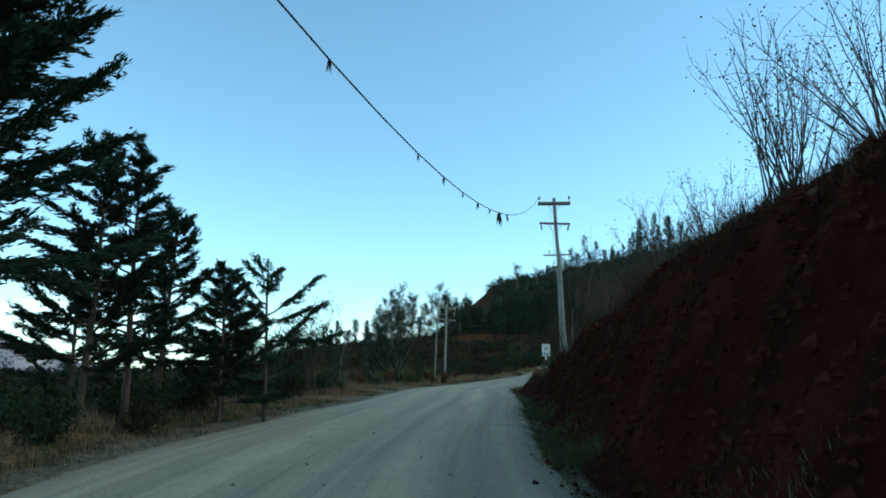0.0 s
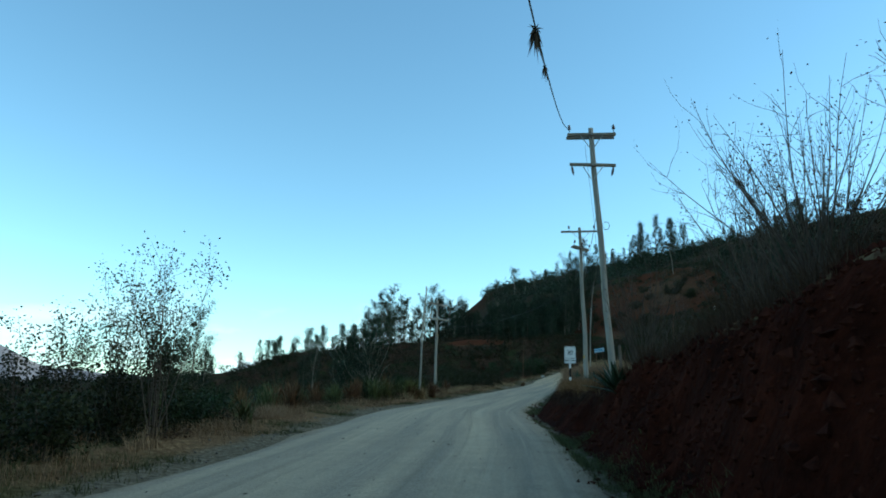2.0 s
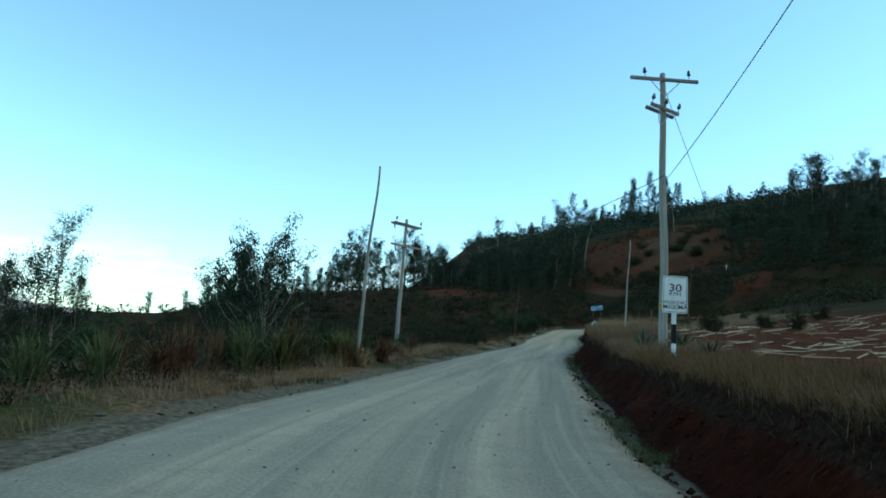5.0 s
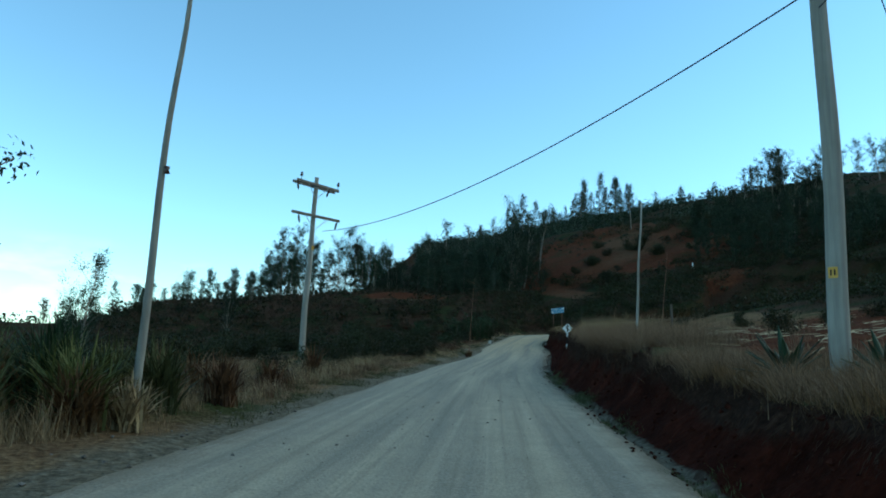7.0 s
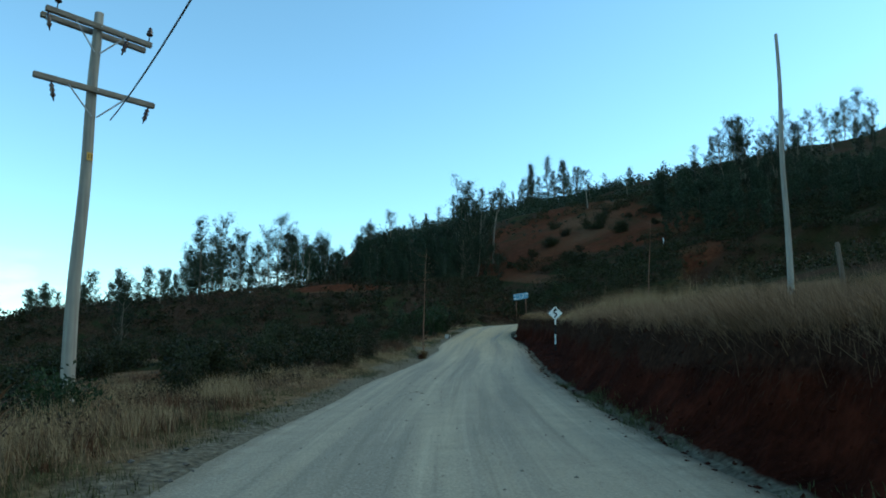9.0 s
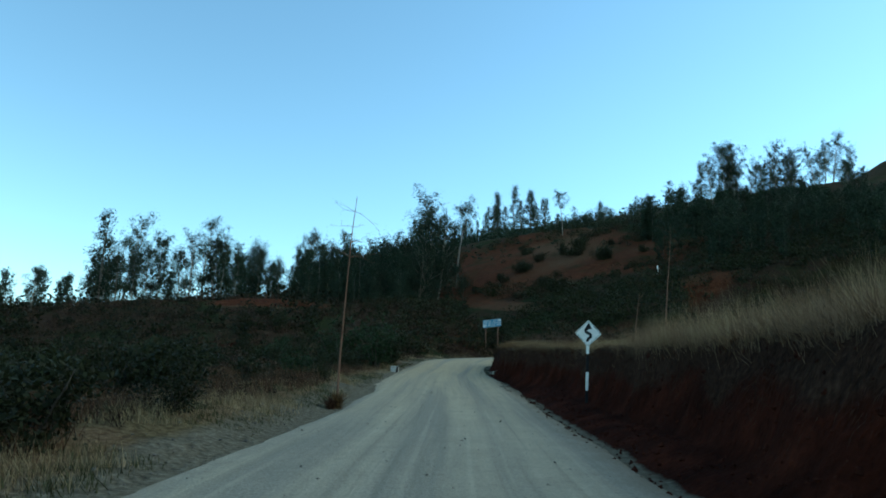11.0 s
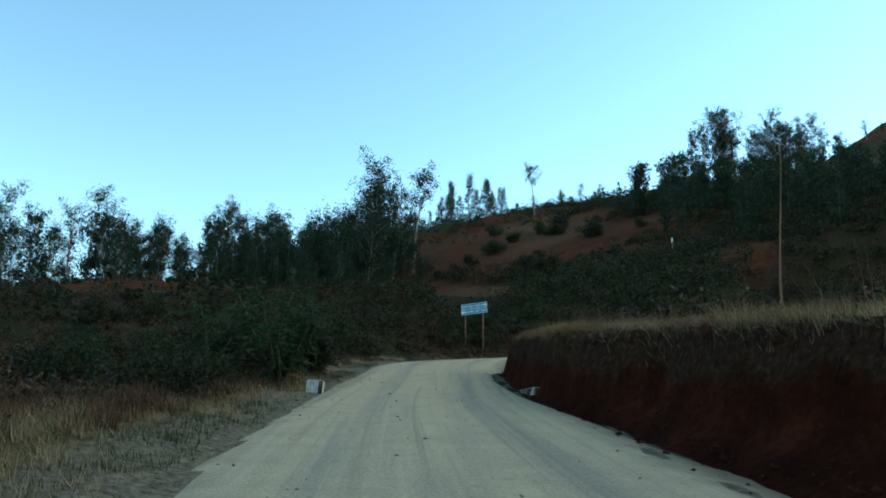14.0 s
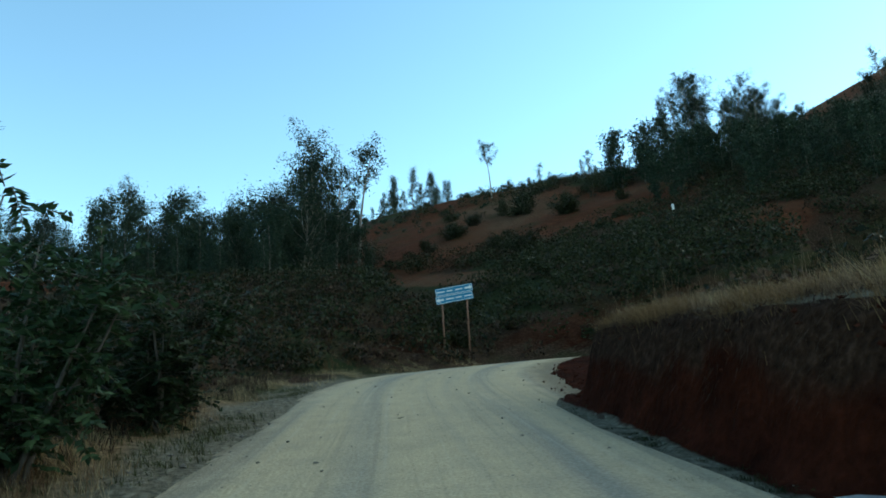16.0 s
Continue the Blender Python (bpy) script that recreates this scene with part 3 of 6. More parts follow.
    for chunk in np.array_split(sel, 12):
        d2 = (verts[chunk, 0:1] - CX) ** 2 + (verts[chunk, 1:2] - CY) ** 2
        edge[chunk] = ease(0.0, -1.1, np.sqrt(d2.min(1)) - np.interp(verts[chunk, 1], [92, 112], [4.4, 4.9]))
    shoulder = me.attributes.new("shoulder", "FLOAT", "POINT")
    shoulder.data.foreach_set("value", edge.astype(np.float32))
    cover = me.attributes.new("heath", "FLOAT", "POINT")
    cover.data.foreach_set("value", heath.astype(np.float32))
    # root mat that hangs over the upper part of the bank
    mat = np.zeros(len(verts))
    for chunk in np.array_split(sel, 12):
        d2 = (verts[chunk, 0:1] - CX) ** 2 + (verts[chunk, 1:2] - CY) ** 2
        k = d2.argmin(1)
        u = (verts[chunk, 0] - CX[k]) * CTY[k] - (verts[chunk, 1] - CY[k]) * CTX[k]
        part_up = (verts[chunk, 2] - CZ[k]) / np.interp(CY[k], BANK_Y, BANK_H)
        mat[chunk] = ease(2.0, 2.6, u) * ease(9, 7, u) * ease(0.38, 0.72, part_up + 0.30 * rough(verts[chunk, 0], verts[chunk, 1], 1.9, 91, 3)) * ease(26, 38, CY[k])
    roots = me.attributes.new("root_mat", "FLOAT", "POINT")
    roots.data.foreach_set("value", mat.astype(np.float32))
    field = me.attributes.new("tilled", "FLOAT", "POINT")
    field.data.foreach_set("value", tilled.astype(np.float32))
    soil = me.attributes.new("bare_soil", "FLOAT", "POINT")
    soil.data.foreach_set("value", bare.astype(np.float32))
    return tagged(new("ground", me), "red earth hillside with dry grass and a cut roadside bank", "ground", kind="structure")


def build_road():
    across = np.array([-3.15, -2.9, -2.5, -2.0, -1.3, -0.6, 0, 0.6, 1.3, 2.0, 2.6, 3.0, 3.3])
    rows = len(CX)
    wob_l, wob_r = rough(np.arange(rows) * 0.5, 0 * CX, 5, 71, 3) * 0.28, rough(np.arange(rows) * 0.5, 0 * CX + 50, 4, 75, 3) * 0.16
    a = np.repeat(across[None, :], rows, 0)
    inset = np.interp(CY, [60, 82, 94, 105, 113, 140], [0, 0.08, 0.4, 0.4, 0.12, 0.0])
    a[:, 0] += wob_l + inset
    a[:, 1] += inset + 0.5 * wob_l
    a[:, 2] += 0.6 * inset
    a[:, -1] += 0.7 * wob_r + np.interp(CY, [105, 112, 117, 122, 128, 131, 135], [0, 0.3, 0.05, -0.68, -1.0, -0.85, 0.8])
    a[:, -2] += np.interp(CY, [105, 112, 117, 122, 128, 131, 135], [0, 0.2, 0.0, -0.58, -0.88, -0.75, 0.5])
    a[:, -3] += np.interp(CY, [117, 128, 131, 135], [0, -0.6, -0.5, 0.3])
    x, y = CX[:, None] + a * CTY[:, None], CY[:, None] - a * CTX[:, None]
    z = land(x, y) + 0.03
    z[:, 0] -= 0.06
    z[:, -1] -= 0.06
    ruts = 0.012 * (np.exp(-(((np.abs(a - 0.1) - 0.85) / 0.25) ** 2)))
    z -= ruts
    n = len(across)
    faces = [(r * n + k, r * n + k + 1, (r + 1) * n + k + 1, (r + 1) * n + k) for r in range(rows - 1) for k in range(n - 1)]
    me = mesh_from("road", np.stack([x, y, z], -1).reshape(-1, 3), faces, M_ROAD, True)
    uv = me.uv_layers.new(name="road")
    loop_v = np.empty(len(me.loops), int)
    me.loops.foreach_get("vertex_index", loop_v)
    co = np.stack([a.ravel(), np.repeat(np.arange(rows) * 0.5, n)], -1)
    uv.data.foreach_set("uv", co[loop_v].ravel())
    return tagged(new("road", me), "pale compacted gravel road with wheel tracks", "road", kind="structure")


def build_mountains():
    m, n, l, b = node_mat("hazed_mountain_slopes", 1.0, 0.0)
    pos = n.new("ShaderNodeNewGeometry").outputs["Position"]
    # pale mauve-grey: the haze of the distance is put into the slopes' colour
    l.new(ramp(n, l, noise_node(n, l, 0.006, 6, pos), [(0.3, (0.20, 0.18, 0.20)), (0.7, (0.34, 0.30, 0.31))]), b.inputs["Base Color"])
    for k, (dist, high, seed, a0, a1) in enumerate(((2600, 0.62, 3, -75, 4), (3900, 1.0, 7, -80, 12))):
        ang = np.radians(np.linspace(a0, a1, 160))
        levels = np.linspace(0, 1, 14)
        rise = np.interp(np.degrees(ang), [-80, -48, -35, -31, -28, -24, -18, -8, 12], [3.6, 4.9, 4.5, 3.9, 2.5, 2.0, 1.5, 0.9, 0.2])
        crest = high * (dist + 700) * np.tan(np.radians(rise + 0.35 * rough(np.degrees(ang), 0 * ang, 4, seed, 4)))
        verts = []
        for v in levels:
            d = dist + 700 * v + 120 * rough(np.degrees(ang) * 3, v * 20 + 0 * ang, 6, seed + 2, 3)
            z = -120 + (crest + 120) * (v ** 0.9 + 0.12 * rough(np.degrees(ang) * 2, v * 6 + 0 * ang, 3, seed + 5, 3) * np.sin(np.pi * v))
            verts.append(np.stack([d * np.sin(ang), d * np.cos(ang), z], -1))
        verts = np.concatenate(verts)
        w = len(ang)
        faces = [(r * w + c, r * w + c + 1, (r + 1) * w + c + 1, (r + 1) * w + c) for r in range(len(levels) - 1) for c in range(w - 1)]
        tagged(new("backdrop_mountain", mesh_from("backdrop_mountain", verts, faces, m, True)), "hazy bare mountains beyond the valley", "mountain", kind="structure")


ground = build_ground()
road = build_road()
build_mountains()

# ---------------------------------------------------------------- poles, signs and blocks


def gz(x, y):
    return float(land(np.array([x]), np.array([y]))[0])


PIN = lathe([(0.012, -0.16), (0.012, 0.0), (0.055, 0.0), (0.075, 0.03), (0.05, 0.05), (0.065, 0.09), (0.04, 0.12), (0.045, 0.16), (0.02, 0.19)], 10)
HANGER = lathe([(0.015, 0.0), (0.02, -0.05), (0.055, -0.09), (0.03, -0.13), (0.058, -0.18), (0.03, -0.22), (0.055, -0.28), (0.02, -0.33), (0.012, -0.40)], 9)


def utility_pole(base, top, turn, arms, radius=(0.15, 0.10), label="tall weathered wooden utility pole with crossarms on the roadside"):
    """arms: (drop from the top, length, double, tilt, pins above at offsets, hangers below at offsets)."""
    bx, by = base
    bz = gz(bx, by) - 0.25
    root = thing("utility_pole", pose(bx, by, bz, 0, 0, turn), label, "utility pole", "utility poles along the road")
    inv = root.matrix_world.inverted()
    tip = inv @ Vector(top)
    height = tip.z
    n = 14
    pts = [Vector((tip.x * k / n, tip.y * k / n, height * k / n)) + Vector((0.02 * math.sin(k * 0.9 + bx), 0.02 * math.cos(k * 0.7 + by), 0)) * (0 < k < n) for k in range(n + 1)]
    rad = [radius[0] + (radius[1] - radius[0]) * (k / n) for k in range(n + 1)]
    v, f = tube(pts, rad, 14)
    part("shaft", mesh_from("pole_shaft", v, f, M_POLE, True), root)
    for drop, length, double, tilt, pins, hangers in arms:
        c = tip + Vector((0, 0, -drop))
        arm_m = Matrix.Translation(c) @ pose(0, 0, 0, 0, tilt, 0)
        beam_y = (0.17, -0.17) if double else (-0.15,)
        first = None
        for yy in beam_y:
            ob = part("crossarm", bm_mesh("crossarm", box(length, 0.09, 0.12, 0.012), M_ARM), root, "", arm_m @ Matrix.Translation((0, yy, 0)))
            first = first or ob
        for sx in (-1, 1):
            v, f = tube([(sx * 0.42 * length / 1.8, -0.20, -0.04), (sx * 0.05, -0.12, -0.55)], [0.016, 0.016], 6)
            part("brace", mesh_from("arm_brace", v, f, M_STEEL), root, "", arm_m)
        v, f = tube([(0, -0.24, 0), (0, 0.24, 0)], [0.016, 0.016], 6)
        part("bolt", mesh_from("arm_bolt", v, f, M_STEEL), root, "", arm_m)
        for x in pins:
            part("insulator", mesh_from("pin_insulator", *PIN, M_GLAZE, True), root, "dark glazed pin insulator", arm_m @ Matrix.Translation((x, beam_y[-1], 0.21)))
        for x in hangers:
            part("insulator", mesh_from("hanging_insulator", *HANGER, M_GLAZE, True), root, "dark string insulator", arm_m @ Matrix.Translation((x, beam_y[-1], -0.05)) @ pose(0, 0, 0, 0, 12 * (1 if x > 0 else -1), 0))
    return root, pts


def plate_on_pole(root, pts, z, radius, turn):
    h = pts[-1].z
    c = pts[0].lerp(pts[-1], z / h)
    m = Matrix.Translation(c) @ pose(0, 0, 0, 0, 0, turn) @ Matrix.Translation((0, -radius - 0.012, 0))
    plate = part("number_plate", bm_mesh("number_plate", box(0.13, 0.012, 0.16, 0.004), M_YELLOW), root, "small yellow plate with dark marks", m)
    for dx in (-0.026, 0.026):
        part("mark", bm_mesh("plate_mark", box(0.02, 0.006, 0.085, 0), M_BLACK), plate, "", Matrix.Translation((dx, -0.009, 0)))


def cable(name, a, b, sag, radius, label):
    a, b = Vector(a), Vector(b)
    n = 28
    pts = [a.lerp(b, k / n) - Vector((0, 0, 4 * sag * (k / n) * (1 - k / n))) for k in range(n + 1)]
    v, f = tube(pts, [radius] * (n + 1), 5)
    return tagged(new(name, mesh_from(name, v, f, M_CABLE, True)), label, "cable", "cables between the poles"), pts


pole_a, pa = utility_pole((7.0, 38.65), (6.45, 38.35, 13.88), -4, [(0.32, 1.85, True, 0, (-0.85, 0.85), ()), (1.55, 1.75, False, 2, (), (-0.8, 0.8))], (0.135, 0.095))
pole_b, pb = utility_pole((9.83, 56.0), (9.70, 55.95, 14.30), 10, [(0.28, 2.6, False, -4, (-0.75, 0.95), ()), (1.35, 1.1, True, 14, (-0.5, 0.0, 0.5), ())], (0.15, 0.095))
pole_c, pc = utility_pole((0.75, 77.1), (0.95, 77.1, 12.6), 33, [(0.38, 2.1, True, 4, (-0.85, 0.98), (-1.0, 0.55)), (1.75, 2.35, False, 2, (), (-0.85, 1.05))], (0.14, 0.09))
plate_on_pole(pole_b, pb, 1.77, 0.15, -66)
plate_on_pole(pole_c, pc, 5.6, 0.12, 10)


ring = [(0.13 * math.cos(a * math.pi / 8), 0.03 * math.sin(a * 1.7), 0.15 * math.sin(a * math.pi / 8)) for a in range(34)]
part("wire_coil", mesh_from("wire_coil", *tube(ring, [0.007] * 34, 4), M_CABLE, True), pole_a, "coil of spare black wire", Matrix.Translation(pa[9] + Vector((0.25, -0.05, -0.25))))
part("drop_wire", mesh_from("drop_wire", *tube([pa[13] + Vector((-0.3, -0.15, 0)), pa[9] + Vector((-0.22, -0.18, 0)), pa[4] + Vector((-0.2, -0.18, 0))], [0.006] * 3, 4), M_CABLE), pole_a)


def lone_pole(x, y, top, r0, r1, label, wobble, material, name="wooden_pole"):
    z = gz(x, y) - 0.2
    root = thing(name, pose(x, y, z), label, "pole")
    tip = Vector(top) - Vector((x, y, z))
    n = 16
    pts = [tip * (k / n) + Vector((math.sin(k * 0.55) * wobble, math.cos(k * 0.8) * wobble * 0.6, 0)) * (k / n) for k in range(n + 1)]
    v, f = tube(pts, [r0 + (r1 - r0) * k / n for k in range(n + 1)], 10)
    part("shaft", mesh_from("pole_shaft", v, f, material, True), root)
    return root, pts


lone_pole(14.0, 73.6, (14.3, 73.7, 11.55), 0.062, 0.03, "slim bare wooden pole standing in the dry grass", 0.03, M_POLE)
stick, sp = lone_pole(-0.42, 58.3, (-0.03, 57.6, 10.75), 0.075, 0.035, "tall thin crooked wooden pole beside the road", 0.06, M_POLE)
part("insulator", mesh_from("spool", *lathe([(0.03, -0.06), (0.05, -0.05), (0.03, 0), (0.05, 0.05), (0.03, 0.06)], 8), M_GLAZE, True), stick, "", Matrix.Translation(sp[9] + Vector((0.08, -0.03, 0))))

# cables
cable("power_cable", (9.6, 55.5, 10.5), (1.35, 76.85, 10.2), 0.85, 0.014, "dark cable spanning across the road")
cable("power_cable", (9.62, 55.8, 10.2), (6.66, 38.3, 11.0), 0.22, 0.012, "dark cable between two wooden poles")
back, bp = cable("power_cable", (5.6, 38.5, 13.95), (-8.05, -20.7, 9.65), 5.07, 0.013, "dark cable with hanging tufts between two poles")
cable("guy_wire", (9.75, 56.0, 13.9), (13.4, 56.7, gz(13.4, 56.7) - 0.1), 0.0, 0.010, "thin steel guy wire from a pole to the ground")


def hanging_tuft(p, size, seed):
    rng = random.Random(seed)
    bag = Bag()
    for _ in range(46):
        d = Vector((rng.uniform(-0.7, 0.7), rng.uniform(-0.7, 0.7), rng.uniform(-3.6, 0.4))) * size
        s = Vector((rng.uniform(-1, 1), rng.uniform(-1, 1), 0)).normalized() * size * 0.14
        bag.add(([d * 0.15 - s, d * 0.15 + s, d], [(0, 1, 2)]))
    ob = new("hanging_tuft", bag.mesh("hanging_tuft", M_SEED))
    ob.location = p
    tagged(ob, "dry tuft of air plant hanging on a cable", "plant", "tufts on the cable")


for k, (i, s) in enumerate(((7, 0.09), (8, 0.17), (9, 0.06), (10, 0.07), (11, 0.05), (12, 0.06), (13, 0.05), (15, 0.06), (18, 0.09))):
    hanging_tuft(bp[i], s, k)


def striped_post(root, height, bands, w=0.10):
    z = -0.3
    for k, (h, mat) in enumerate(bands):
        part("post_band", bm_mesh("post_band", box(w, w, h, 0.008), mat), root, "", Matrix.Translation((0, 0, z + h / 2)))
        z += h
    return z


def rounded_panel(w, h, r, t=0.012):
    bm = bmesh.new()
    pts = []
    for cx, cy, a0 in ((w / 2 - r, h / 2 - r, 0), (-w / 2 + r, h / 2 - r, 90), (-w / 2 + r, -h / 2 + r, 180), (w / 2 - r, -h / 2 + r, 270)):
        for k in range(5):
            a = radians(a0 + 22.5 * k)
            pts.append((cx + r * math.cos(a), 0, cy + r * math.sin(a)))
    face = bm.faces.new([bm.verts.new(p) for p in pts])
    ext = bmesh.ops.extrude_face_region(bm, geom=[face])
    bmesh.ops.translate(bm, verts=[v for v in ext["geom"] if isinstance(v, bmesh.types.BMVert)], vec=(0, t, 0))
    return bm


def outline(w, h, r, line, y):
    """A thin frame line on a panel."""
    bm = bmesh.new()
    loops = []
    for inset in (0, line):
        ww, hh, rr = w - 2 * inset, h - 2 * inset, max(r - inset, 0.004)
        ring = []
        for cx, cy, a0 in ((ww / 2 - rr, hh / 2 - rr, 0), (-ww / 2 + rr, hh / 2 - rr, 90), (-ww / 2 + rr, -hh / 2 + rr, 180), (ww / 2 - rr, -hh / 2 + rr, 270)):
            for k in range(5):
                a = radians(a0 + 22.5 * k)
                ring.append(bm.verts.new((cx + rr * math.cos(a), y, cy + rr * math.sin(a))))
        loops.append(ring)
    n = len(loops[0])
    for k in range(n):
        bm.faces.new((loops[0][k], loops[0][(k + 1) % n], loops[1][(k + 1) % n], loops[1][k]))
    return bm


def lettering(text, size, parent, at, material, wide=1.0):
    c = bpy.data.curves.new("writing", "FONT")
    c.body, c.size, c.align_x, c.align_y, c.extrude, c.offset = text, size, "CENTER", "CENTER", 0.001, 0.006 * size
    ob = new("writing_source", c)
    bpy.context.view_layer.update()
    me = bpy.data.meshes.new_from_object(ob.evaluated_get(bpy.context.evaluated_depsgraph_get()))
    bpy.data.objects.remove(ob)
    me.materials.clear()
    me.materials.append(material)
    return part("lettering", me, parent, "", Matrix.Translation(at) @ pose(0, 0, 0, 90, 0, 0) @ Matrix.Diagonal((wide, 1, 1, 1)))


def speed_sign(x, y, zc, turn):
    z = gz(x, y)
    root = thing("speed_sign", pose(x, y, z, 0, 0.6, turn), "white rectangular speed limit sign on a black and white post", "road sign")
    c = zc - z
    low = c - 0.42
    seg = (low + 0.3) / 4
    striped_post(root, 0, [(seg, M_BLACK), (seg, M_WHITE), (seg * 1.25, M_BLACK), (seg * 0.75 + 0.7, M_WHITE)], 0.09)
    panel = part("panel", bm_mesh("sign_panel", rounded_panel(0.58, 0.86, 0.05), M_WHITE), root, "white panel with black writing", Matrix.Translation((0, -0.065, c)))
    part("border", bm_mesh("sign_border", outline(0.54, 0.82, 0.04, 0.012, -0.003), M_BLACK), panel)
    lettering("30", 0.25, panel, (0, -0.004, 0.145), M_BLACK, 1.25)
    lettering("KPH", 0.115, panel, (0, -0.004, 0.01), M_BLACK, 1.3)
    lettering("VELOCIDAD", 0.10, panel, (0, -0.004, -0.185), M_BLACK, 0.98)
    lettering("MAXIMA", 0.145, panel, (0, -0.004, -0.295), M_BLACK, 1.0)
    for dz in (0.36, -0.36):
        part("bolt", bm_mesh("sign_bolt", box(0.02, 0.01, 0.02, 0.003), M_STEEL), panel, "", Matrix.Translation((0, -0.005, dz)))
    return root


def curve_arrow():
    """Winding arrow of a bend warning sign, in the x-z plane."""
    line = [(-0.015, -0.235), (-0.01, -0.17), (0.03, -0.13), (0.075, -0.095), (0.075, -0.05), (0.03, -0.012), (-0.03, 0.015), (-0.075, 0.05), (-0.075, 0.095), (-0.03, 0.125), (0.0, 0.145)]
    w = 0.040
    bm = bmesh.new()
    left, right = [], []
    for i, p in enumerate(line):
        a, b = Vector(line[max(i - 1, 0)]), Vector(line[min(i + 1, len(line) - 1)])
        d = (b - a).normalized()
        n = Vector((-d.y, d.x)) * w
        left.append(bm.verts.new((p[0] + n.x, -0.004, p[1] + n.y)))
        right.append(bm.verts.new((p[0] - n.x, -0.004, p[1] - n.y)))
    for i in range(len(line) - 1):
        bm.faces.new((left[i], right[i], right[i + 1], left[i + 1]))
    head = [bm.verts.new(p) for p in ((-0.10, -0.005, 0.12), (0.11, -0.005, 0.12), (0.005, -0.005, 0.30))]
    bm.faces.new(head)
    return bm


def bend_sign(x, y, zc, turn):
    z = gz(x, y)
    root = thing("bend_sign", pose(x, y, z, 0, 2.2, turn), "white diamond winding-road sign on a black and white post", "road sign")
    c = zc - z
    low = c - 0.40
    part_h = 0.57
    bands = [(max(low + 0.3 - 0.25 - 2 * part_h, 0.1), M_BLACK), (part_h, M_WHITE), (part_h, M_BLACK), (0.25 + 0.55, M_WHITE)]
    striped_post(root, 0, bands, 0.085)
    panel = part("panel", bm_mesh("sign_panel", rounded_panel(0.6, 0.6, 0.045), M_WHITE), root, "white diamond panel with black arrow", Matrix.Translation((0, -0.07, c)) @ pose(0, 0, 0, 0, 45, 0))
    part("border", bm_mesh("sign_border", outline(0.565, 0.565, 0.035, 0.012, -0.003), M_BLACK), panel)
    part("arrow", bm_mesh("sign_arrow", curve_arrow(), M_BLACK), panel, "black winding arrow", pose(0, 0, -0.0, 0, -45, 0) @ Matrix.Diagonal((1.12, 1, 1.15, 1)))
    for d in (0.36, -0.36):
        part("bolt", bm_mesh("sign_bolt", box(0.025, 0.012, 0.025, 0.003), M_STEEL), panel, "", pose(0, 0, 0, 0, -45, 0) @ Matrix.Translation((0, -0.005, d)))
    return root


def direction_sign(xa, ya, xb, yb, z_mid, tilt):
    xm, ym = (xa + xb) / 2, (ya + yb) / 2
    z = min(gz(xa, ya), gz(xb, yb))
    root = thing("direction_sign", pose(xm, ym, z, 0, 0, math.degrees(math.atan2(yb - ya, xb - xa))), "blue direction sign with white arrows on two posts", "road sign")
    c = z_mid - z
    w = 1.9
    for sx in (-0.62, 0.62):
        v, f = tube([(sx, 0.05, -0.3), (sx * 1.02, 0.05, c + 0.2)], [0.05, 0.05], 8)
        part("post", mesh_from("sign_post", v, f, M_STALK, True), root)
    for k, dz in enumerate((0.2, -0.2)):
        board = part("board", bm_mesh("sign_board", rounded_panel(w, 0.385, 0.03, 0.02), M_BLUE), root, "blue board with white marks", Matrix.Translation((0, -0.03, c + dz)) @ pose(0, 0, 0, 0, tilt, 0))
        part("border", bm_mesh("board_border", outline(w - 0.04, 0.345, 0.025, 0.02, -0.003), M_WHITE), board)
        sx = 1 if k == 0 else -1
        bm = bmesh.new()
        for pts in (((0.55, 0.045), (0.78, 0.045), (0.78, -0.045), (0.55, -0.045)), ((0.78, 0.12), (0.95, 0.0), (0.78, -0.12))):
            bm.faces.new([bm.verts.new((sx * px, -0.004, pz)) for px, pz in pts])
        part("arrow", bm_mesh("board_arrow", bm, M_WHITE), board, "white arrow")
        x0 = -0.9 if k == 0 else -0.45
        for j, (bw, bx) in enumerate(((0.42, 0.0), (0.30, 0.52), (0.38, 0.95))):
            part("writing_bar", bm_mesh("writing_bar", box(bw, 0.006, 0.055, 0), M_WHITE), board, "", Matrix.Translation((x0 + bx + bw / 2, -0.005, 0)))
    return root


speed_sign(7.42, 48.9, 5.81, -3)
bend_sign(19.68, 101.5, 7.97, -22)
direction_sign(32.75, 151.0, 34.0, 150.6, 13.62, -8)


def culvert_block(x, y, turn, sx, sy, sz, dz=0.0):
    root = thing("culvert_block", pose(x, y, gz(x, y) - 0.12 + dz, 0, 5, turn), "small whitewashed concrete culvert head beside the road", "concrete block", "culvert heads")
    bm = box(sx, sy, sz, 0.03, (0, 0, sz / 2))
    for v in bm.verts:
        v.co += Vector(noise.noise_vector(v.co * 3)) * 0.02
    part("block", bm_mesh("culvert_block", bm, M_CONC), root)
    for bx in (0.30, 0.42):
        part("band", bm_mesh("block_band", box(0.05, sy * 1.03, sz * 0.9, 0.004, (sx * bx, 0, sz / 2 + 0.01)), M_BLACK), root, "black painted band")
    return root


culvert_block(18.03, 124.4, -16, 0.46, 0.36, 0.40, 0.06)


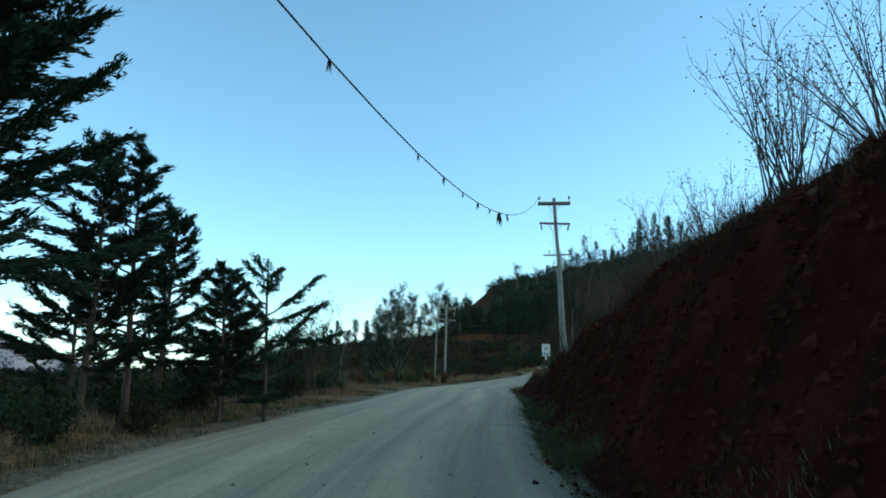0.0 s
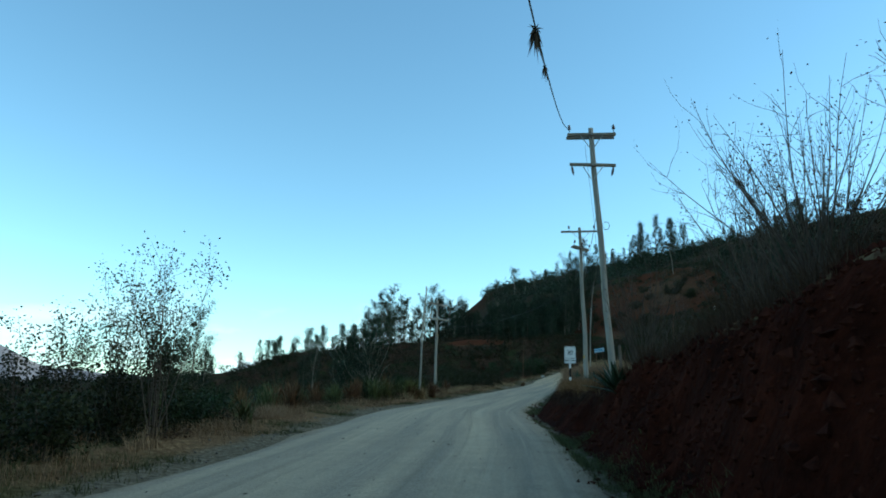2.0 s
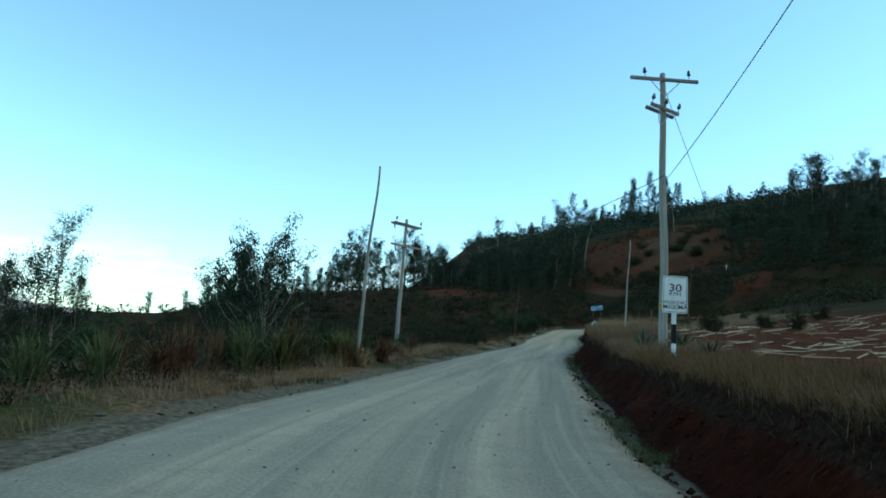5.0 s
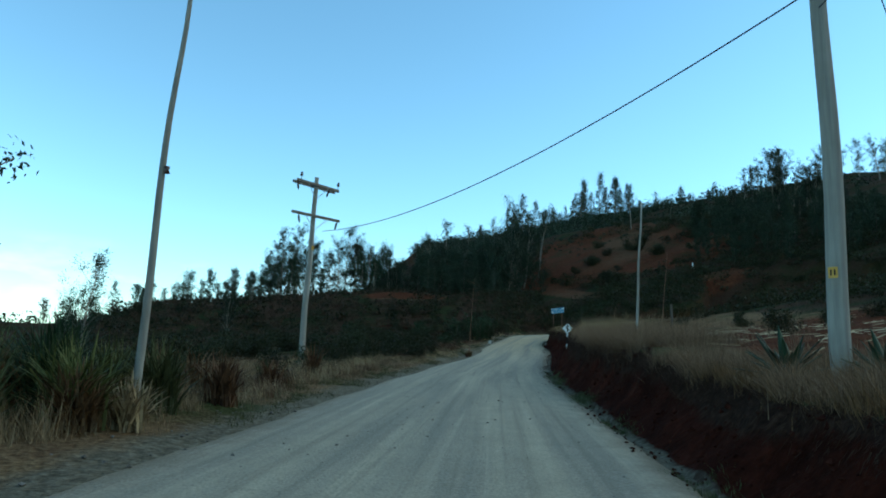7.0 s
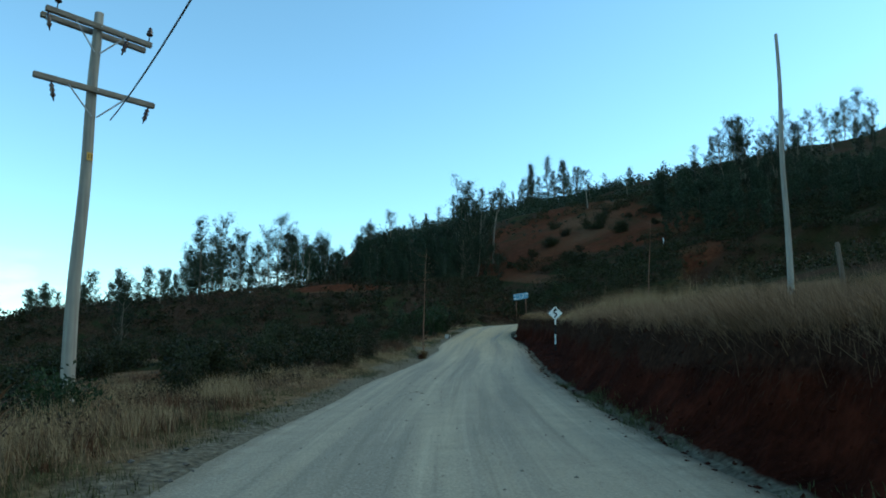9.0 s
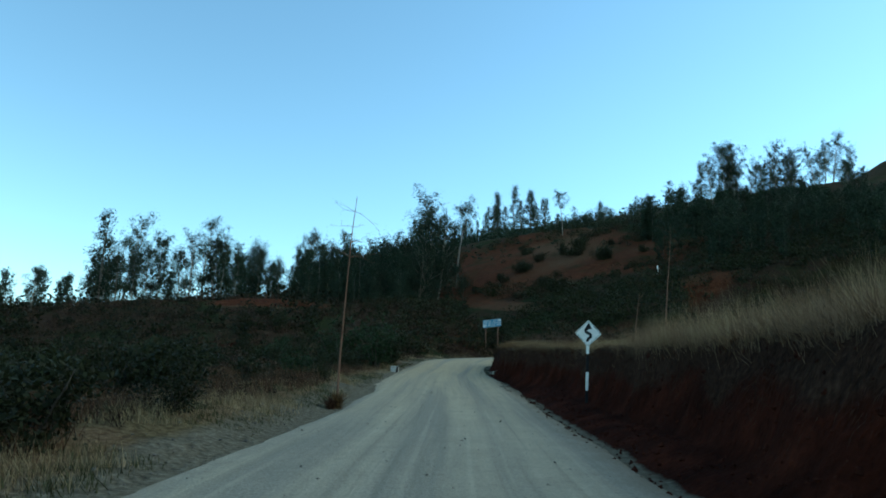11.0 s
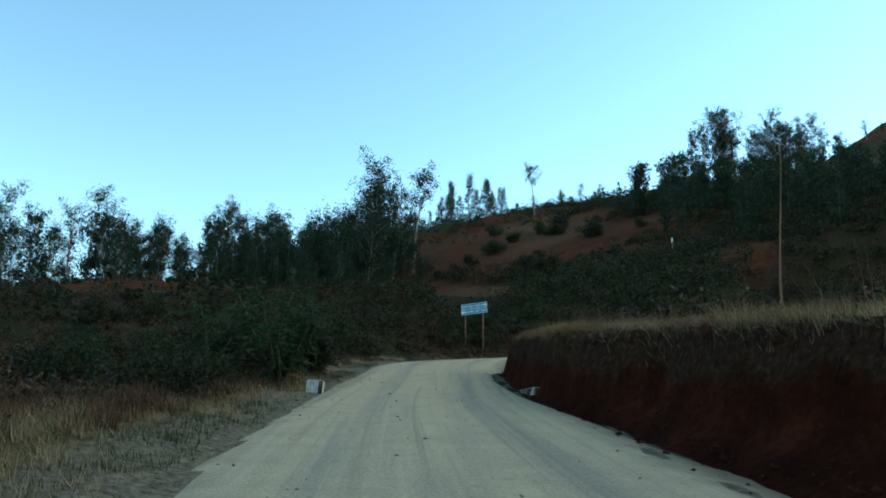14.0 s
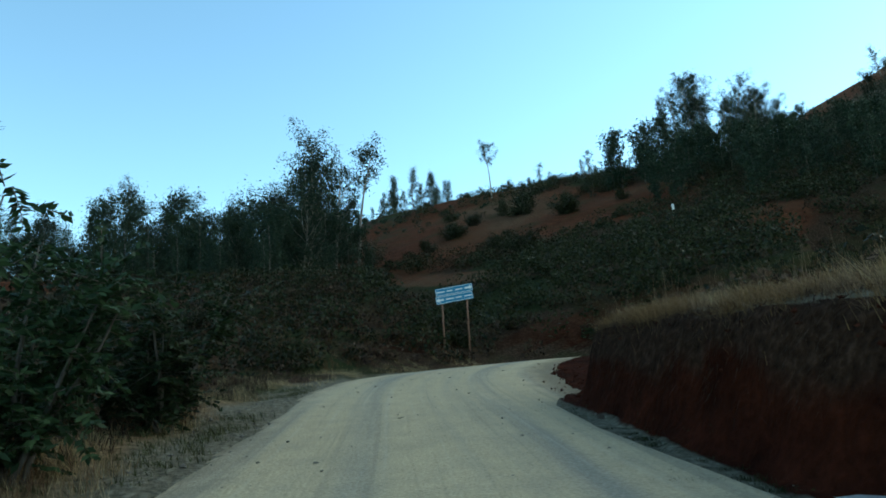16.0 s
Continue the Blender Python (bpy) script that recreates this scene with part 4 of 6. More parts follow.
def inlet_slab(x, y, turn, sx, sy, sz, white_end):
    root = thing("inlet_slab", pose(x, y, gz(x - 1.0, y + 0.35) - 0.13, 0, -3, turn), "low dirty concrete slab of a drain inlet in the ditch", "concrete slab", "drain inlet slabs")
    bm = box(sx, sy, sz, 0.02, (0, 0, sz / 2))
    for v in bm.verts:
        v.co += Vector(noise.noise_vector(v.co * 3)) * 0.02
    part("slab", bm_mesh("slab", bm, M_DARKCONC), root)
    if white_end:
        bm = bmesh.new()
        tri = [bm.verts.new(p) for p in ((0, 0, 0), (0.26, 0, 0), (0.26, 0, 0.2))]
        face = bm.faces.new(tri)
        ext = bmesh.ops.extrude_face_region(bm, geom=[face])
        bmesh.ops.translate(bm, verts=[v for v in ext["geom"] if isinstance(v, bmesh.types.BMVert)], vec=(0, 0.05, 0))
        part("cap", bm_mesh("slab_cap", box(sx * 1.01, sy * 1.02, 0.014, 0.004), M_WORNWHITE), root, "whitewashed top edge", Matrix.Translation((0, 0, sz + 0.006)))
        for k in range(3):
            part("stripe", bm_mesh("slab_stripe", box(0.035, 0.012, sz * 0.45, 0), M_WORNWHITE), root, "whitewashed stripe", Matrix.Translation((-sx * 0.36 + 0.2 * k, -sy / 2 - 0.006, sz * 0.66)) @ pose(0, 0, 0, 0, 12, 0))
        part("end_mark", bm_mesh("end_mark", bm, M_CONC), root, "whitewashed end of the slab", Matrix.Translation((sx / 2 - 0.26, -sy / 2 - 0.052, 0.09)))
    return root


inlet_slab(23.72, 122.1, -96, 1.28, 0.26, 0.27, True)
inlet_slab(23.72, 120.3, -96, 1.15, 0.30, 0.22, False)

# marker post on the hillside, short posts by the road
for name, x, y, h, w, mat, lab in (("marker_post", 63.46, 167.46, 1.3, 0.22, M_WHITE, "white marker post on the hillside"), ("fence_post", -6.2, 12.4, 0.85, 0.13, M_POST, "short grey wooden post at the verge"),
                                   ("fence_post", 7.6, 39.9, 1.5, 0.13, M_POST, "dark weathered wooden post near the utility pole"), ("fence_post", 15.9, 74.5, 1.3, 0.1, M_POST, "dark wooden post in the dry grass")):
    z = gz(x, y) - 0.25
    v, f = tube([(0, 0, 0), (0.02, 0, (h + 0.25) * 0.6), (0.0, 0.02, h + 0.2), (0, 0.02, h + 0.25)], [w / 2, w / 2 * 0.95, w / 2 * 0.9, w / 2 * 0.6], 8)
    ob = new(name, mesh_from(name, v, f, mat, True))
    ob.location = (x, y, z)
    tagged(ob, lab, "post")

# ---------------------------------------------------------------- plants


def quad_mesh(name, verts, size, material):
    """Mesh of loose polygons with that many corners each."""
    me = bpy.data.meshes.new(name)
    verts = np.asarray(verts, np.float32).reshape(-1, 3)
    n = len(verts)
    me.vertices.add(n)
    me.vertices.foreach_set("co", verts.ravel())
    me.loops.add(n)
    me.loops.foreach_set("vertex_index", np.arange(n, dtype=np.int32))
    me.polygons.add(n // size)
    me.polygons.foreach_set("loop_start", np.arange(0, n, size, dtype=np.int32))
    me.update(calc_edges=True)
    me.materials.append(material)
    return me


def unit(v):
    return v / np.maximum(np.linalg.norm(v, axis=-1, keepdims=True), 1e-6)


def leaves(rng, centres, length, width, droop=0.3, along=None, spread=1.0):
    """Rhombic leaves at the centres, four corners each."""
    n = len(centres)
    d = rng.normal(size=(n, 3)) * spread
    if along is not None:
        d += along
    d[:, 2] -= droop
    d = unit(d)
    side = unit(np.cross(d, rng.normal(size=(n, 3))))
    ln, wd = length * rng.uniform(0.6, 1.35, (n, 1)), width * rng.uniform(0.7, 1.3, (n, 1))
    a = centres - d * ln * 0.5
    return np.stack([a, centres - d * ln * 0.05 + side * wd * 0.5, centres + d * ln * 0.5, centres - d * ln * 0.05 - side * wd * 0.5], 1)


def clumps(rng, spots, radius, count, flat=0.8):
    c = np.repeat(spots, count, 0)
    r = np.repeat(np.broadcast_to(radius, (len(spots),)), count)[:, None]
    return c + rng.normal(size=c.shape) * r * np.array([1, 1, flat]) * 0.55


def curved(rng, start, direction, length, n=6, bend=0.25, lift=0.0):
    d = np.array(direction, float)
    pts = [np.array(start, float)]
    for _ in range(n):
        d = unit(d + rng.normal(size=3) * bend / n * 2 + np.array([0, 0, lift / n]))
        pts.append(pts[-1] + d * length / n)
    return np.array(pts)


def tree_thing(name, trunk, crown, label, category, m, group=""):
    root = thing(name, m, label, category, group)
    part("trunk", trunk, root)
    if crown is not None:
        part("crown", crown, root)
    return root


def eucalyptus(seed, height, crown_from=0.2, spread=0.12, clump=0.032, leaf=0.25, limbs=34, per=36, bark=None):
    """Slender pointed tree with steep limbs and many small separate leaf clumps; trunk mesh and crown mesh."""
    rng = np.random.default_rng(seed)
    bag = Bag()
    top = curved(rng, (0, 0, -0.4), (rng.normal() * 0.05, rng.normal() * 0.05, 1), height * 0.95, 12, 0.2)
    r0 = height * 0.012 + 0.03
    bag.add(tube(top, list(np.linspace(r0, r0 * 0.12, len(top))), 7))
    spots = []
    for k in range(limbs):
        h = crown_from + (0.98 - crown_from) * (k + rng.uniform(0, 0.9)) / limbs
        i = h * (len(top) - 1)
        base = top[int(i)] + (top[min(int(i) + 1, len(top) - 1)] - top[int(i)]) * (i - int(i))
        a = k * 2.4 + rng.uniform(-0.6, 0.6)
        rel = (h - crown_from) / (1 - crown_from)
        ln = height * spread * (0.4 + 1.1 * min(1, 0.45 + 2.2 * rel) * (1.02 - rel) ** 0.38) * rng.uniform(0.4, 1.45)
        limb = curved(rng, base, (math.cos(a), math.sin(a), rng.uniform(0.5, 1.6)), ln, 5, 0.5, 0.4)
        bag.add(tube(limb, list(np.linspace(r0 * 0.3 * (1.1 - h * 0.7), 0.01, len(limb))), 5))
        for q in (2, 3, 4, 5):
            if rng.uniform() < 0.8:
                spots.append(limb[q] + rng.normal(size=3) * height * 0.015)
    spots += [top[-1] + rng.normal(size=3) * height * np.array([0.008, 0.008, 0.025]) for _ in range(4)]
    spots = np.array(spots)
    pts = clumps(rng, spots, height * clump * rng.uniform(0.5, 1.5, len(spots)), per, 1.15)
    crown = quad_mesh("crown", leaves(rng, pts, leaf, leaf * 0.42, 0.7), 4, M_EUCA)
    return bag.mesh("trunk", bark or M_EUCABARK, True), crown


def pine(seed, height, spread=0.2):
    """Narrow dark conifer-like tree with dense upward clumps."""
    rng = np.random.default_rng(seed)
    bag = Bag()
    top = curved(rng, (0, 0, -0.3), (0, 0, 1), height, 8, 0.08)
    bag.add(tube(top, list(np.linspace(height * 0.014 + 0.03, 0.02, len(top))), 6))
    spots, rad = [], []
    for k in range(46):
        h = 0.12 + 0.86 * (k + rng.uniform()) / 46
        r = height * spread * (1.02 - h) ** 0.8 * rng.uniform(0.35, 1.1)
        a = rng.uniform(0, 6.283)
        p = np.array([r * math.cos(a), r * math.sin(a), h * height + r * 0.35])
        spots.append(p)
        rad.append(height * 0.045 * rng.uniform(0.7, 1.3))
        if k % 3 == 0:
            bag.add(tube([top[min(int(h * 8), 7)], p], [0.03, 0.012], 4))
    pts = clumps(rng, np.array(spots), np.array(rad), 46, 1.1)
    return bag.mesh("trunk", M_BARK, True), quad_mesh("crown", leaves(rng, pts, 0.36, 0.13, -0.2), 4, M_EUCA)


def cypress(seed, height, lean=(0, 0), low=0.22, reach=0.28, branches=46, arms=()):
    """Cypress with feathery flat sprays along open, rising branches; arms adds long single ones."""
    rng = np.random.default_rng(seed)
    bag = Bag()
    top = curved(rng, (0, 0, -0.3), (lean[0], lean[1], 1), height, 10, 0.10)
    r0 = 0.03 + height * 0.008
    bag.add(tube(top, list(np.linspace(r0, 0.015, len(top))), 8))
    pts, dirs = [], []
    rows = []
    for k in range(branches):
        h = low + (0.97 - low) * (k + rng.uniform()) / branches
        ln = height * reach * (1.08 - h) ** 0.7 * rng.uniform(0.45, 1.45)
        rows.append((h, k * 2.39996 + rng.uniform(-0.5, 0.5), ln, rng.uniform(-0.25, 0.4) + 0.4 * h, 0.35))
    rows += [(h, math.radians(a), ln, up, 0.25) for h, a, ln, up in arms]
    for h, a, ln, up, lift in rows:
        i = h * 10
        base = top[int(i)] + (top[min(int(i) + 1, 10)] - top[int(i)]) * (i - int(i))
        limb = curved(rng, base, (math.cos(a), math.sin(a), up), ln, 8, 0.35, lift)
        bag.add(tube(limb, list(np.linspace(0.020 + 0.012 * (1 - h), 0.004, len(limb))), 5))
        seg = np.linspace(0.25, 1.0, max(7, int(ln / 0.10)))
        for j, e in enumerate(seg):
            i0 = min(int(e * 8), 7)
            p0 = limb[i0] + (limb[i0 + 1] - limb[i0]) * (e * 8 - i0)
            d = unit(limb[i0 + 1] - limb[i0])
            lat = unit(np.cross(d, np.array([0, 0, 1.0])))
            for sgn in (1, -1):
                tw = unit(d * 1.2 + lat * sgn * rng.uniform(0.3, 0.9) + np.array([0, 0, rng.uniform(-0.3, 0.3)]))
                s = (0.14 + ln * 0.16 * (1.15 - e)) * rng.uniform(0.5, 1.4)
                for t in np.linspace(0.05, 1.0, max(4, int(s / 0.04))):
                    pts.append(p0 + tw * s * t + np.array([0, 0, -0.08 * t * t * s / 0.3]))
                    dirs.append(tw * 2.6)
    for t in np.linspace(0.8, 1.0, 60):
        pts.append(top[0] + (top[-1] - top[0]) * t + rng.normal(size=3) * np.array([0.12, 0.12, 0.05]) * (1.15 - t) * 4)
        dirs.append(np.array([0, 0, 1.5]))
    pts, dirs = np.array(pts), np.array(dirs)
    rep = 4
    pts = np.repeat(pts, rep, 0) + rng.normal(size=(len(pts) * rep, 3)) * 0.026
    dirs = np.repeat(dirs, rep, 0)
    crown = quad_mesh("crown", leaves(rng, pts, 0.12, 0.026, 0.2, dirs, 0.55), 4, M_CYPRESS)
    return bag.mesh("trunk", M_TWIG, True), crown


def bush(seed, width, height, leaf=0.11, count=2600, material=None, stems=9):
    """Rounded but uneven shrub of stems and leaf clumps."""
    rng = np.random.default_rng(seed)
    bag = Bag()
    spots = []
    for k in range(stems):
        a = k * 2.4 + rng.uniform(-0.4, 0.4)
        out = rng.uniform(0.15, 1.0)
        limb = curved(rng, (0.08 * math.cos(a), 0.08 * math.sin(a), -0.1), (math.cos(a) * out, math.sin(a) * out, 1.0), height * rng.uniform(0.65, 1.1) * (1.15 - 0.25 * out), 5, 0.5)
        limb[:, :2] *= width / max(height, 0.3) * 0.75
        bag.add(tube(limb, list(np.linspace(0.025, 0.006, len(limb))), 5))
        spots += [limb[q] + rng.normal(size=3) * np.array([width, width, height]) * 0.10 for q in (1, 2, 3, 3, 4, 4, 5, 5)]
    spots = np.array(spots)
    spots[:, 2] = np.maximum(spots[:, 2], 0.08 * height)
    pts = clumps(rng, spots, (width + height) * 0.095 * rng.uniform(0.6, 1.3, len(spots)), max(4, count // len(spots)), 0.8)
    pts[:, 2] = np.maximum(pts[:, 2], -0.05)
    return bag.mesh("woody_frame", M_TWIG, True), quad_mesh("foliage", leaves(rng, pts, leaf, leaf * 0.5, 0.1), 4, material or M_SCRUB)


def twiggy(seed, height, stems, spread, seeds, leaf=0.05, material=None, forks=7, lift=0.35):
    """Thin many-stemmed shrub, bare but for small seed heads or leaves: stem meshes and one mesh of heads."""
    rng = np.random.default_rng(seed)
    out, tips = [], []
    for k in range(stems):
        bag = Bag()
        a = rng.uniform(0, 6.283)
        wide = spread * rng.uniform(0.2, 1.0)
        ln = height * rng.uniform(0.6, 1.05)
        stem = curved(rng, (rng.normal() * 0.10, rng.normal() * 0.10, -0.2), (math.cos(a) * wide, math.sin(a) * wide, 1), ln, 8, 0.22, lift)
        bag.add(tube(stem, list(np.linspace(0.006 + 0.003 * height, 0.002, 9)), 5))
        for _ in range(forks):
            q = rng.integers(3, 8)
            tw = curved(rng, stem[q], unit(stem[q] - stem[q - 1]) + rng.normal(size=3) * 0.5, ln * rng.uniform(0.12, 0.30), 4, 0.4, 0.5)
            bag.add(tube(tw, list(np.linspace(0.004, 0.0015, 5)), 4))
            tips += [tw[-1], tw[2], tw[3]]
        tips += [stem[-1], stem[-2]]
        out.append(bag.mesh("stem", M_TWIG, True))
    tips = np.array(tips)
    pts = np.repeat(tips, seeds, 0)
    pts = pts + rng.normal(size=pts.shape) * (0.03 + 0.02 * height)
    return out, quad_mesh("small_heads", leaves(rng, pts, leaf, leaf * 0.75, 0.1), 4, material or M_SEED)


def twig_plant(name, meshes, heads, x, y, turn, label, category, group):
    root = thing(name, pose(x, y, gz(x, y), 0, 0, turn), label, category, group)
    for me in meshes[0]:
        part("stem", me, root)
    tagged(part(heads, meshes[1], root), kind="stuff")
    return root


def plant(name, meshes, names, x, y, turn, label, category, group="", scale=1.0, dz=0.0):
    root = thing(name, pose(x, y, gz(x, y) + dz, 0, 0, turn) @ Matrix.Diagonal((scale, scale, scale, 1)), label, category, group)
    for nm, me in zip(names, meshes):
        part(nm, me, root)
    return root


# rows of cypresses and shrubs on the valley side
CYPRESS = [
    # x, y, height, lean, lowest limb, reach, limbs, turn
    (-6.0, 6.1, 7.0, 0.05, 0.34, 0.37, 84, 0),
    (-6.5, 11.4, 5.4, 0.0, 0.22, 0.29, 58, 37),
    (-6.1, 12.3, 5.9, 0.02, 0.30, 0.24, 60, 74),
    (-6.3, 14.3, 4.9, 0.02, 0.26, 0.30, 54, 111),
    (-5.6, 16.6, 4.1, -0.03, 0.26, 0.34, 46, 148),
    (-5.2, 15.1, 3.4, -0.02, 0.2, 0.42, 24, 20),
    (-4.35, 15.8, 4.1, -0.05, 0.3, 0.5, 15, 0),
    (-9.2, 16.5, 5.0, 0.0, 0.12, 0.36, 40, 222),
]
for k, (x, y, h, lean, low, reach, br, turn) in enumerate(CYPRESS):
    arms = [(0.46, -6, 1.75, 0.62), (0.55, 172, 1.5, 0.15), (0.40, 165, 1.6, 0.0), (0.62, 20, 1.1, 0.45), (0.72, 185, 0.9, 0.3)] if k == 6 else []
    plant("cypress_tree", cypress(100 + k, h, (lean, 0), low, reach, br, arms), ("trunk", "crown"), x, y, turn, "dark green cypress tree with feathery branches beside the road", "tree", "cypresses beside the road")

EUCA = [eucalyptus(1, 15.0, 0.22, 0.185, 0.040, 0.25, 30, 44), eucalyptus(2, 16.0, 0.14, 0.20, 0.040, 0.25, 34, 44), eucalyptus(3, 14.0, 0.34, 0.185, 0.040, 0.25, 28, 44), eucalyptus(4, 12.0, 0.05, 0.22, 0.046, 0.26, 40, 50), eucalyptus(5, 17.0, 0.60, 0.14, 0.036, 0.32, 20, 30), eucalyptus(6, 13.0, 0.02, 0.25, 0.056, 0.28, 42, 56)]
EUCA_H = [15.0, 16.0, 14.0, 12.0, 17.0, 13.0]
PINE = [pine(11, 14.0), pine(12, 12.0, 0.24), pine(13, 13.0, 0.17)]
PINE_H = [14.0, 12.0, 13.0]


def far_tree(x, y, h, kind, turn):
    if kind >= 10:
        meshes, tall, name, lab = PINE[kind - 10], PINE_H[kind - 10], "pine_tree", "dark narrow pine tree on the hillside"
    else:
        meshes, tall, name, lab = EUCA[kind], EUCA_H[kind], "eucalyptus_tree", ("slender eucalyptus with a bare trunk and a small crown" if kind == 4 else "eucalyptus tree with airy dark foliage on the hillside")
    s = 0.91 * h / tall
    plant(name, meshes, ("trunk", "crown"), x, y, turn, lab, "tree", "trees on the hillside", s, -0.1)


# stands of trees: x, y, height, kind
BEND_WOOD = [(0.5, 204.5, 16.8, 0), (-1.0, 199.3, 13.4, 1), (2.9, 209.8, 13.2, 3), (8.9, 202.1, 10.5, 5), (6.1, 210.0, 10.3, 3), (11.6, 217.1, 7.6, 3), (17.6, 195.9, 13.2, 0), (20.9, 201.7, 12.1, 5), (15.5, 192.0, 8.3, 3), (17.3, 191.8, 12.9, 0), (19.8, 185.7, 7.0, 5), (22.1, 193.5, 10.7, 3), (24.8, 195.3, 13.2, 1), (27.6, 197.0, 12.3, 5), (29.1, 192.7, 12.8, 5), (31.9, 194.3, 14.9, 1), (34.7, 197.8, 18.8, 1), (38.0, 197.0, 21.7, 1), (34.6, 189.6, 16.6, 5), (29.8, 186.5, 11.5, 5), (38.7, 194.8, 15.2, 2), (31.7, 186.2, 11.5, 5)]
BEND_WOOD_B = [(43.0, 198.8, 18.3, 4), (26.5, 181.0, 7.1, 3), (32.4, 181.9, 11.5, 5), (9.5, 196.5, 7.5, 3), (11.9, 201.3, 7.5, 5), (15.6, 206.1, 7.5, 0), (18.1, 203.9, 7.5, 3), (20.9, 210.6, 7.5, 4), (27.5, 214.8, 7.5, 1), (31.5, 214.2, 7.5, 0), (12.8, 191.3, 7.5, 5)]
HILL_WOOD = [(95.7, 183.3, 6.2, 5), (96.3, 179.7, 5.0, 5), (96.7, 176.2, 3.9, 5), (97.0, 172.7, 3.3, 5), (82.0, 182.7, 4.3, 5), (83.5, 178.6, 3.9, 5), (84.8, 174.5, 2.6, 5), (85.8, 170.4, 2.5, 5), (86.6, 166.5, 2.5, 5), (110.3, 181.7, 4.5, 5), (79.5, 184.8, 4.0, 5)]
FAR_RIDGE = [(108.8, 366.5, 22.4, 10), (117.8, 368.5, 24.4, 12), (122.3, 361.3, 20.5, 11), (129.5, 363.6, 17.2, 12), (102.8, 363.3, 14.8, 11), (99.2, 364.6, 12.7, 10), (116.6, 358.2, 17.2, 11), (112.0, 365.4, 14.8, 11), (91.4, 356.5, 11.7, 5), (123.2, 333.5, 7.9, 3), (122.7, 355.7, 13.8, 5), (105.4, 360.4, 15.7, 5), (26.8, 326.0, 12.8, 0), (30.8, 330.7, 15.3, 0), (40.3, 342.7, 17.8, 4), (43.6, 334.2, 9.7, 1), (50.0, 343.4, 13.6, 1), (56.7, 352.4, 13.7, 11), (65.0, 361.1, 13.2, 1), (72.7, 369.7, 18.4, 10), (81.9, 377.9, 23.6, 10), (86.7, 371.6, 17.9, 11)]
FAR_RIDGE_B = [(73.9, 364.4, 14.8, 5), (59.4, 351.9, 7.8, 5), (46.4, 343.9, 6.3, 5), (35.1, 335.2, 8.1, 5), (82.9, 367.4, 12.6, 5), (89.5, 365.8, 11.9, 3), (96.0, 374.4, 13.2, 10), (96.0, 364.0, 9.5, 5), (107.2, 373.2, 16.4, 10), (112.0, 374.8, 22.6, 12), (125.2, 367.2, 21.1, 11), (130.6, 363.0, 16.9, 12), (135.5, 344.8, 9.8, 0), (145.5, 340.4, 9.7, 5), (150.4, 321.4, 8.0, 0), (446.0, 448.0, 17.0, 0), (476.6, 404.9, 24.0, 1), (452.0, 440.5, 8.0, 3)]
FAR_RIDGE_C = [(462.0, 430.0, 6.0, 3)]
VALLEY_WOOD = [(-12.5, 209.6, 18.1, 1), (-12.2, 201.5, 13.0, 0), (-6.8, 208.6, 14.1, 3), (-13.5, 199.2, 8.4, 3), (-19.0, 213.2, 9.0, 5), (-23.0, 83.2, 10.4, 1), (-24.0, 79.5, 6.6, 5), (-23.3, 82.0, 7.3, 5), (-22.6, 85.5, 6.0, 5), (-24.1, 78.3, 5.5, 5), (-37.6, 172.1, 6.2, 11), (-38.4, 192.5, 5.4, 3), (-43.9, 180.7, 4.9, 3), (-47.2, 169.2, 5.1, 3), (-14.1, 166.3, 5.3, 3), (-32.2, 182.3, 3.7, 3), (-32.1, 171.9, 1.5, 3), (-26.9, 178.6, 3.4, 5), (-23.0, 184.7, 4.1, 3), (-36.6, 170.3, 1.9, 3), (-43.2, 178.5, 2.4, 3), (-16.5, 175.8, 1.8, 3)]
VALLEY_WOOD_B = [(-12.1, 88.3, 7.2, 0), (-13.0, 89.5, 4.5, 5), (-14.2, 146.2, 8.5, 3), (6.3, 186.6, 7.5, 3)]
CREST_WOOD = [(73.5, 220.9, 11.3, 4), (87.6, 228.0, 5.8, 0), (86.0, 228.9, 2.9, 3), (93.4, 221.8, 5.0, 0), (95.1, 220.7, 3.2, 3), (96.4, 217.3, 3.5, 0), (97.5, 215.2, 2.8, 3), (98.4, 205.5, 14.2, 12), (105.1, 205.0, 18.5, 0), (99.2, 202.1, 14.0, 2), (111.8, 204.0, 12.6, 0), (106.2, 201.1, 12.2, 1), (112.1, 200.9, 10.0, 2), (112.7, 197.4, 8.3, 0), (115.7, 197.0, 7.3, 3), (111.1, 190.1, 5.4, 5), (90.9, 201.3, 8.6, 5), (87.7, 198.8, 5.8, 3), (94.7, 203.4, 9.7, 1), (103.7, 200.8, 13.1, 2), (115.5, 191.2, 4.8, 3), (133.7, 200.5, 7.3, 3)]
CREST_WOOD_B = [(88.7, 192.8, 7.1, 5), (93.1, 191.5, 7.2, 5), (94.5, 187.4, 6.8, 5), (153.4, 222.4, 10.4, 3), (159.2, 223.0, 7.4, 3), (179.8, 219.4, 18.7, 0), (174.3, 218.8, 15.4, 3), (151.2, 298.3, 11.9, 0), (105.9, 203.3, 18.7, 0), (103.4, 204.8, 18.0, 0), (108.3, 195.9, 12.5, 0), (110.8, 194.3, 10.5, 2), (106.0, 206.2, 16.9, 0), (112.1, 202.1, 13.0, 2)]
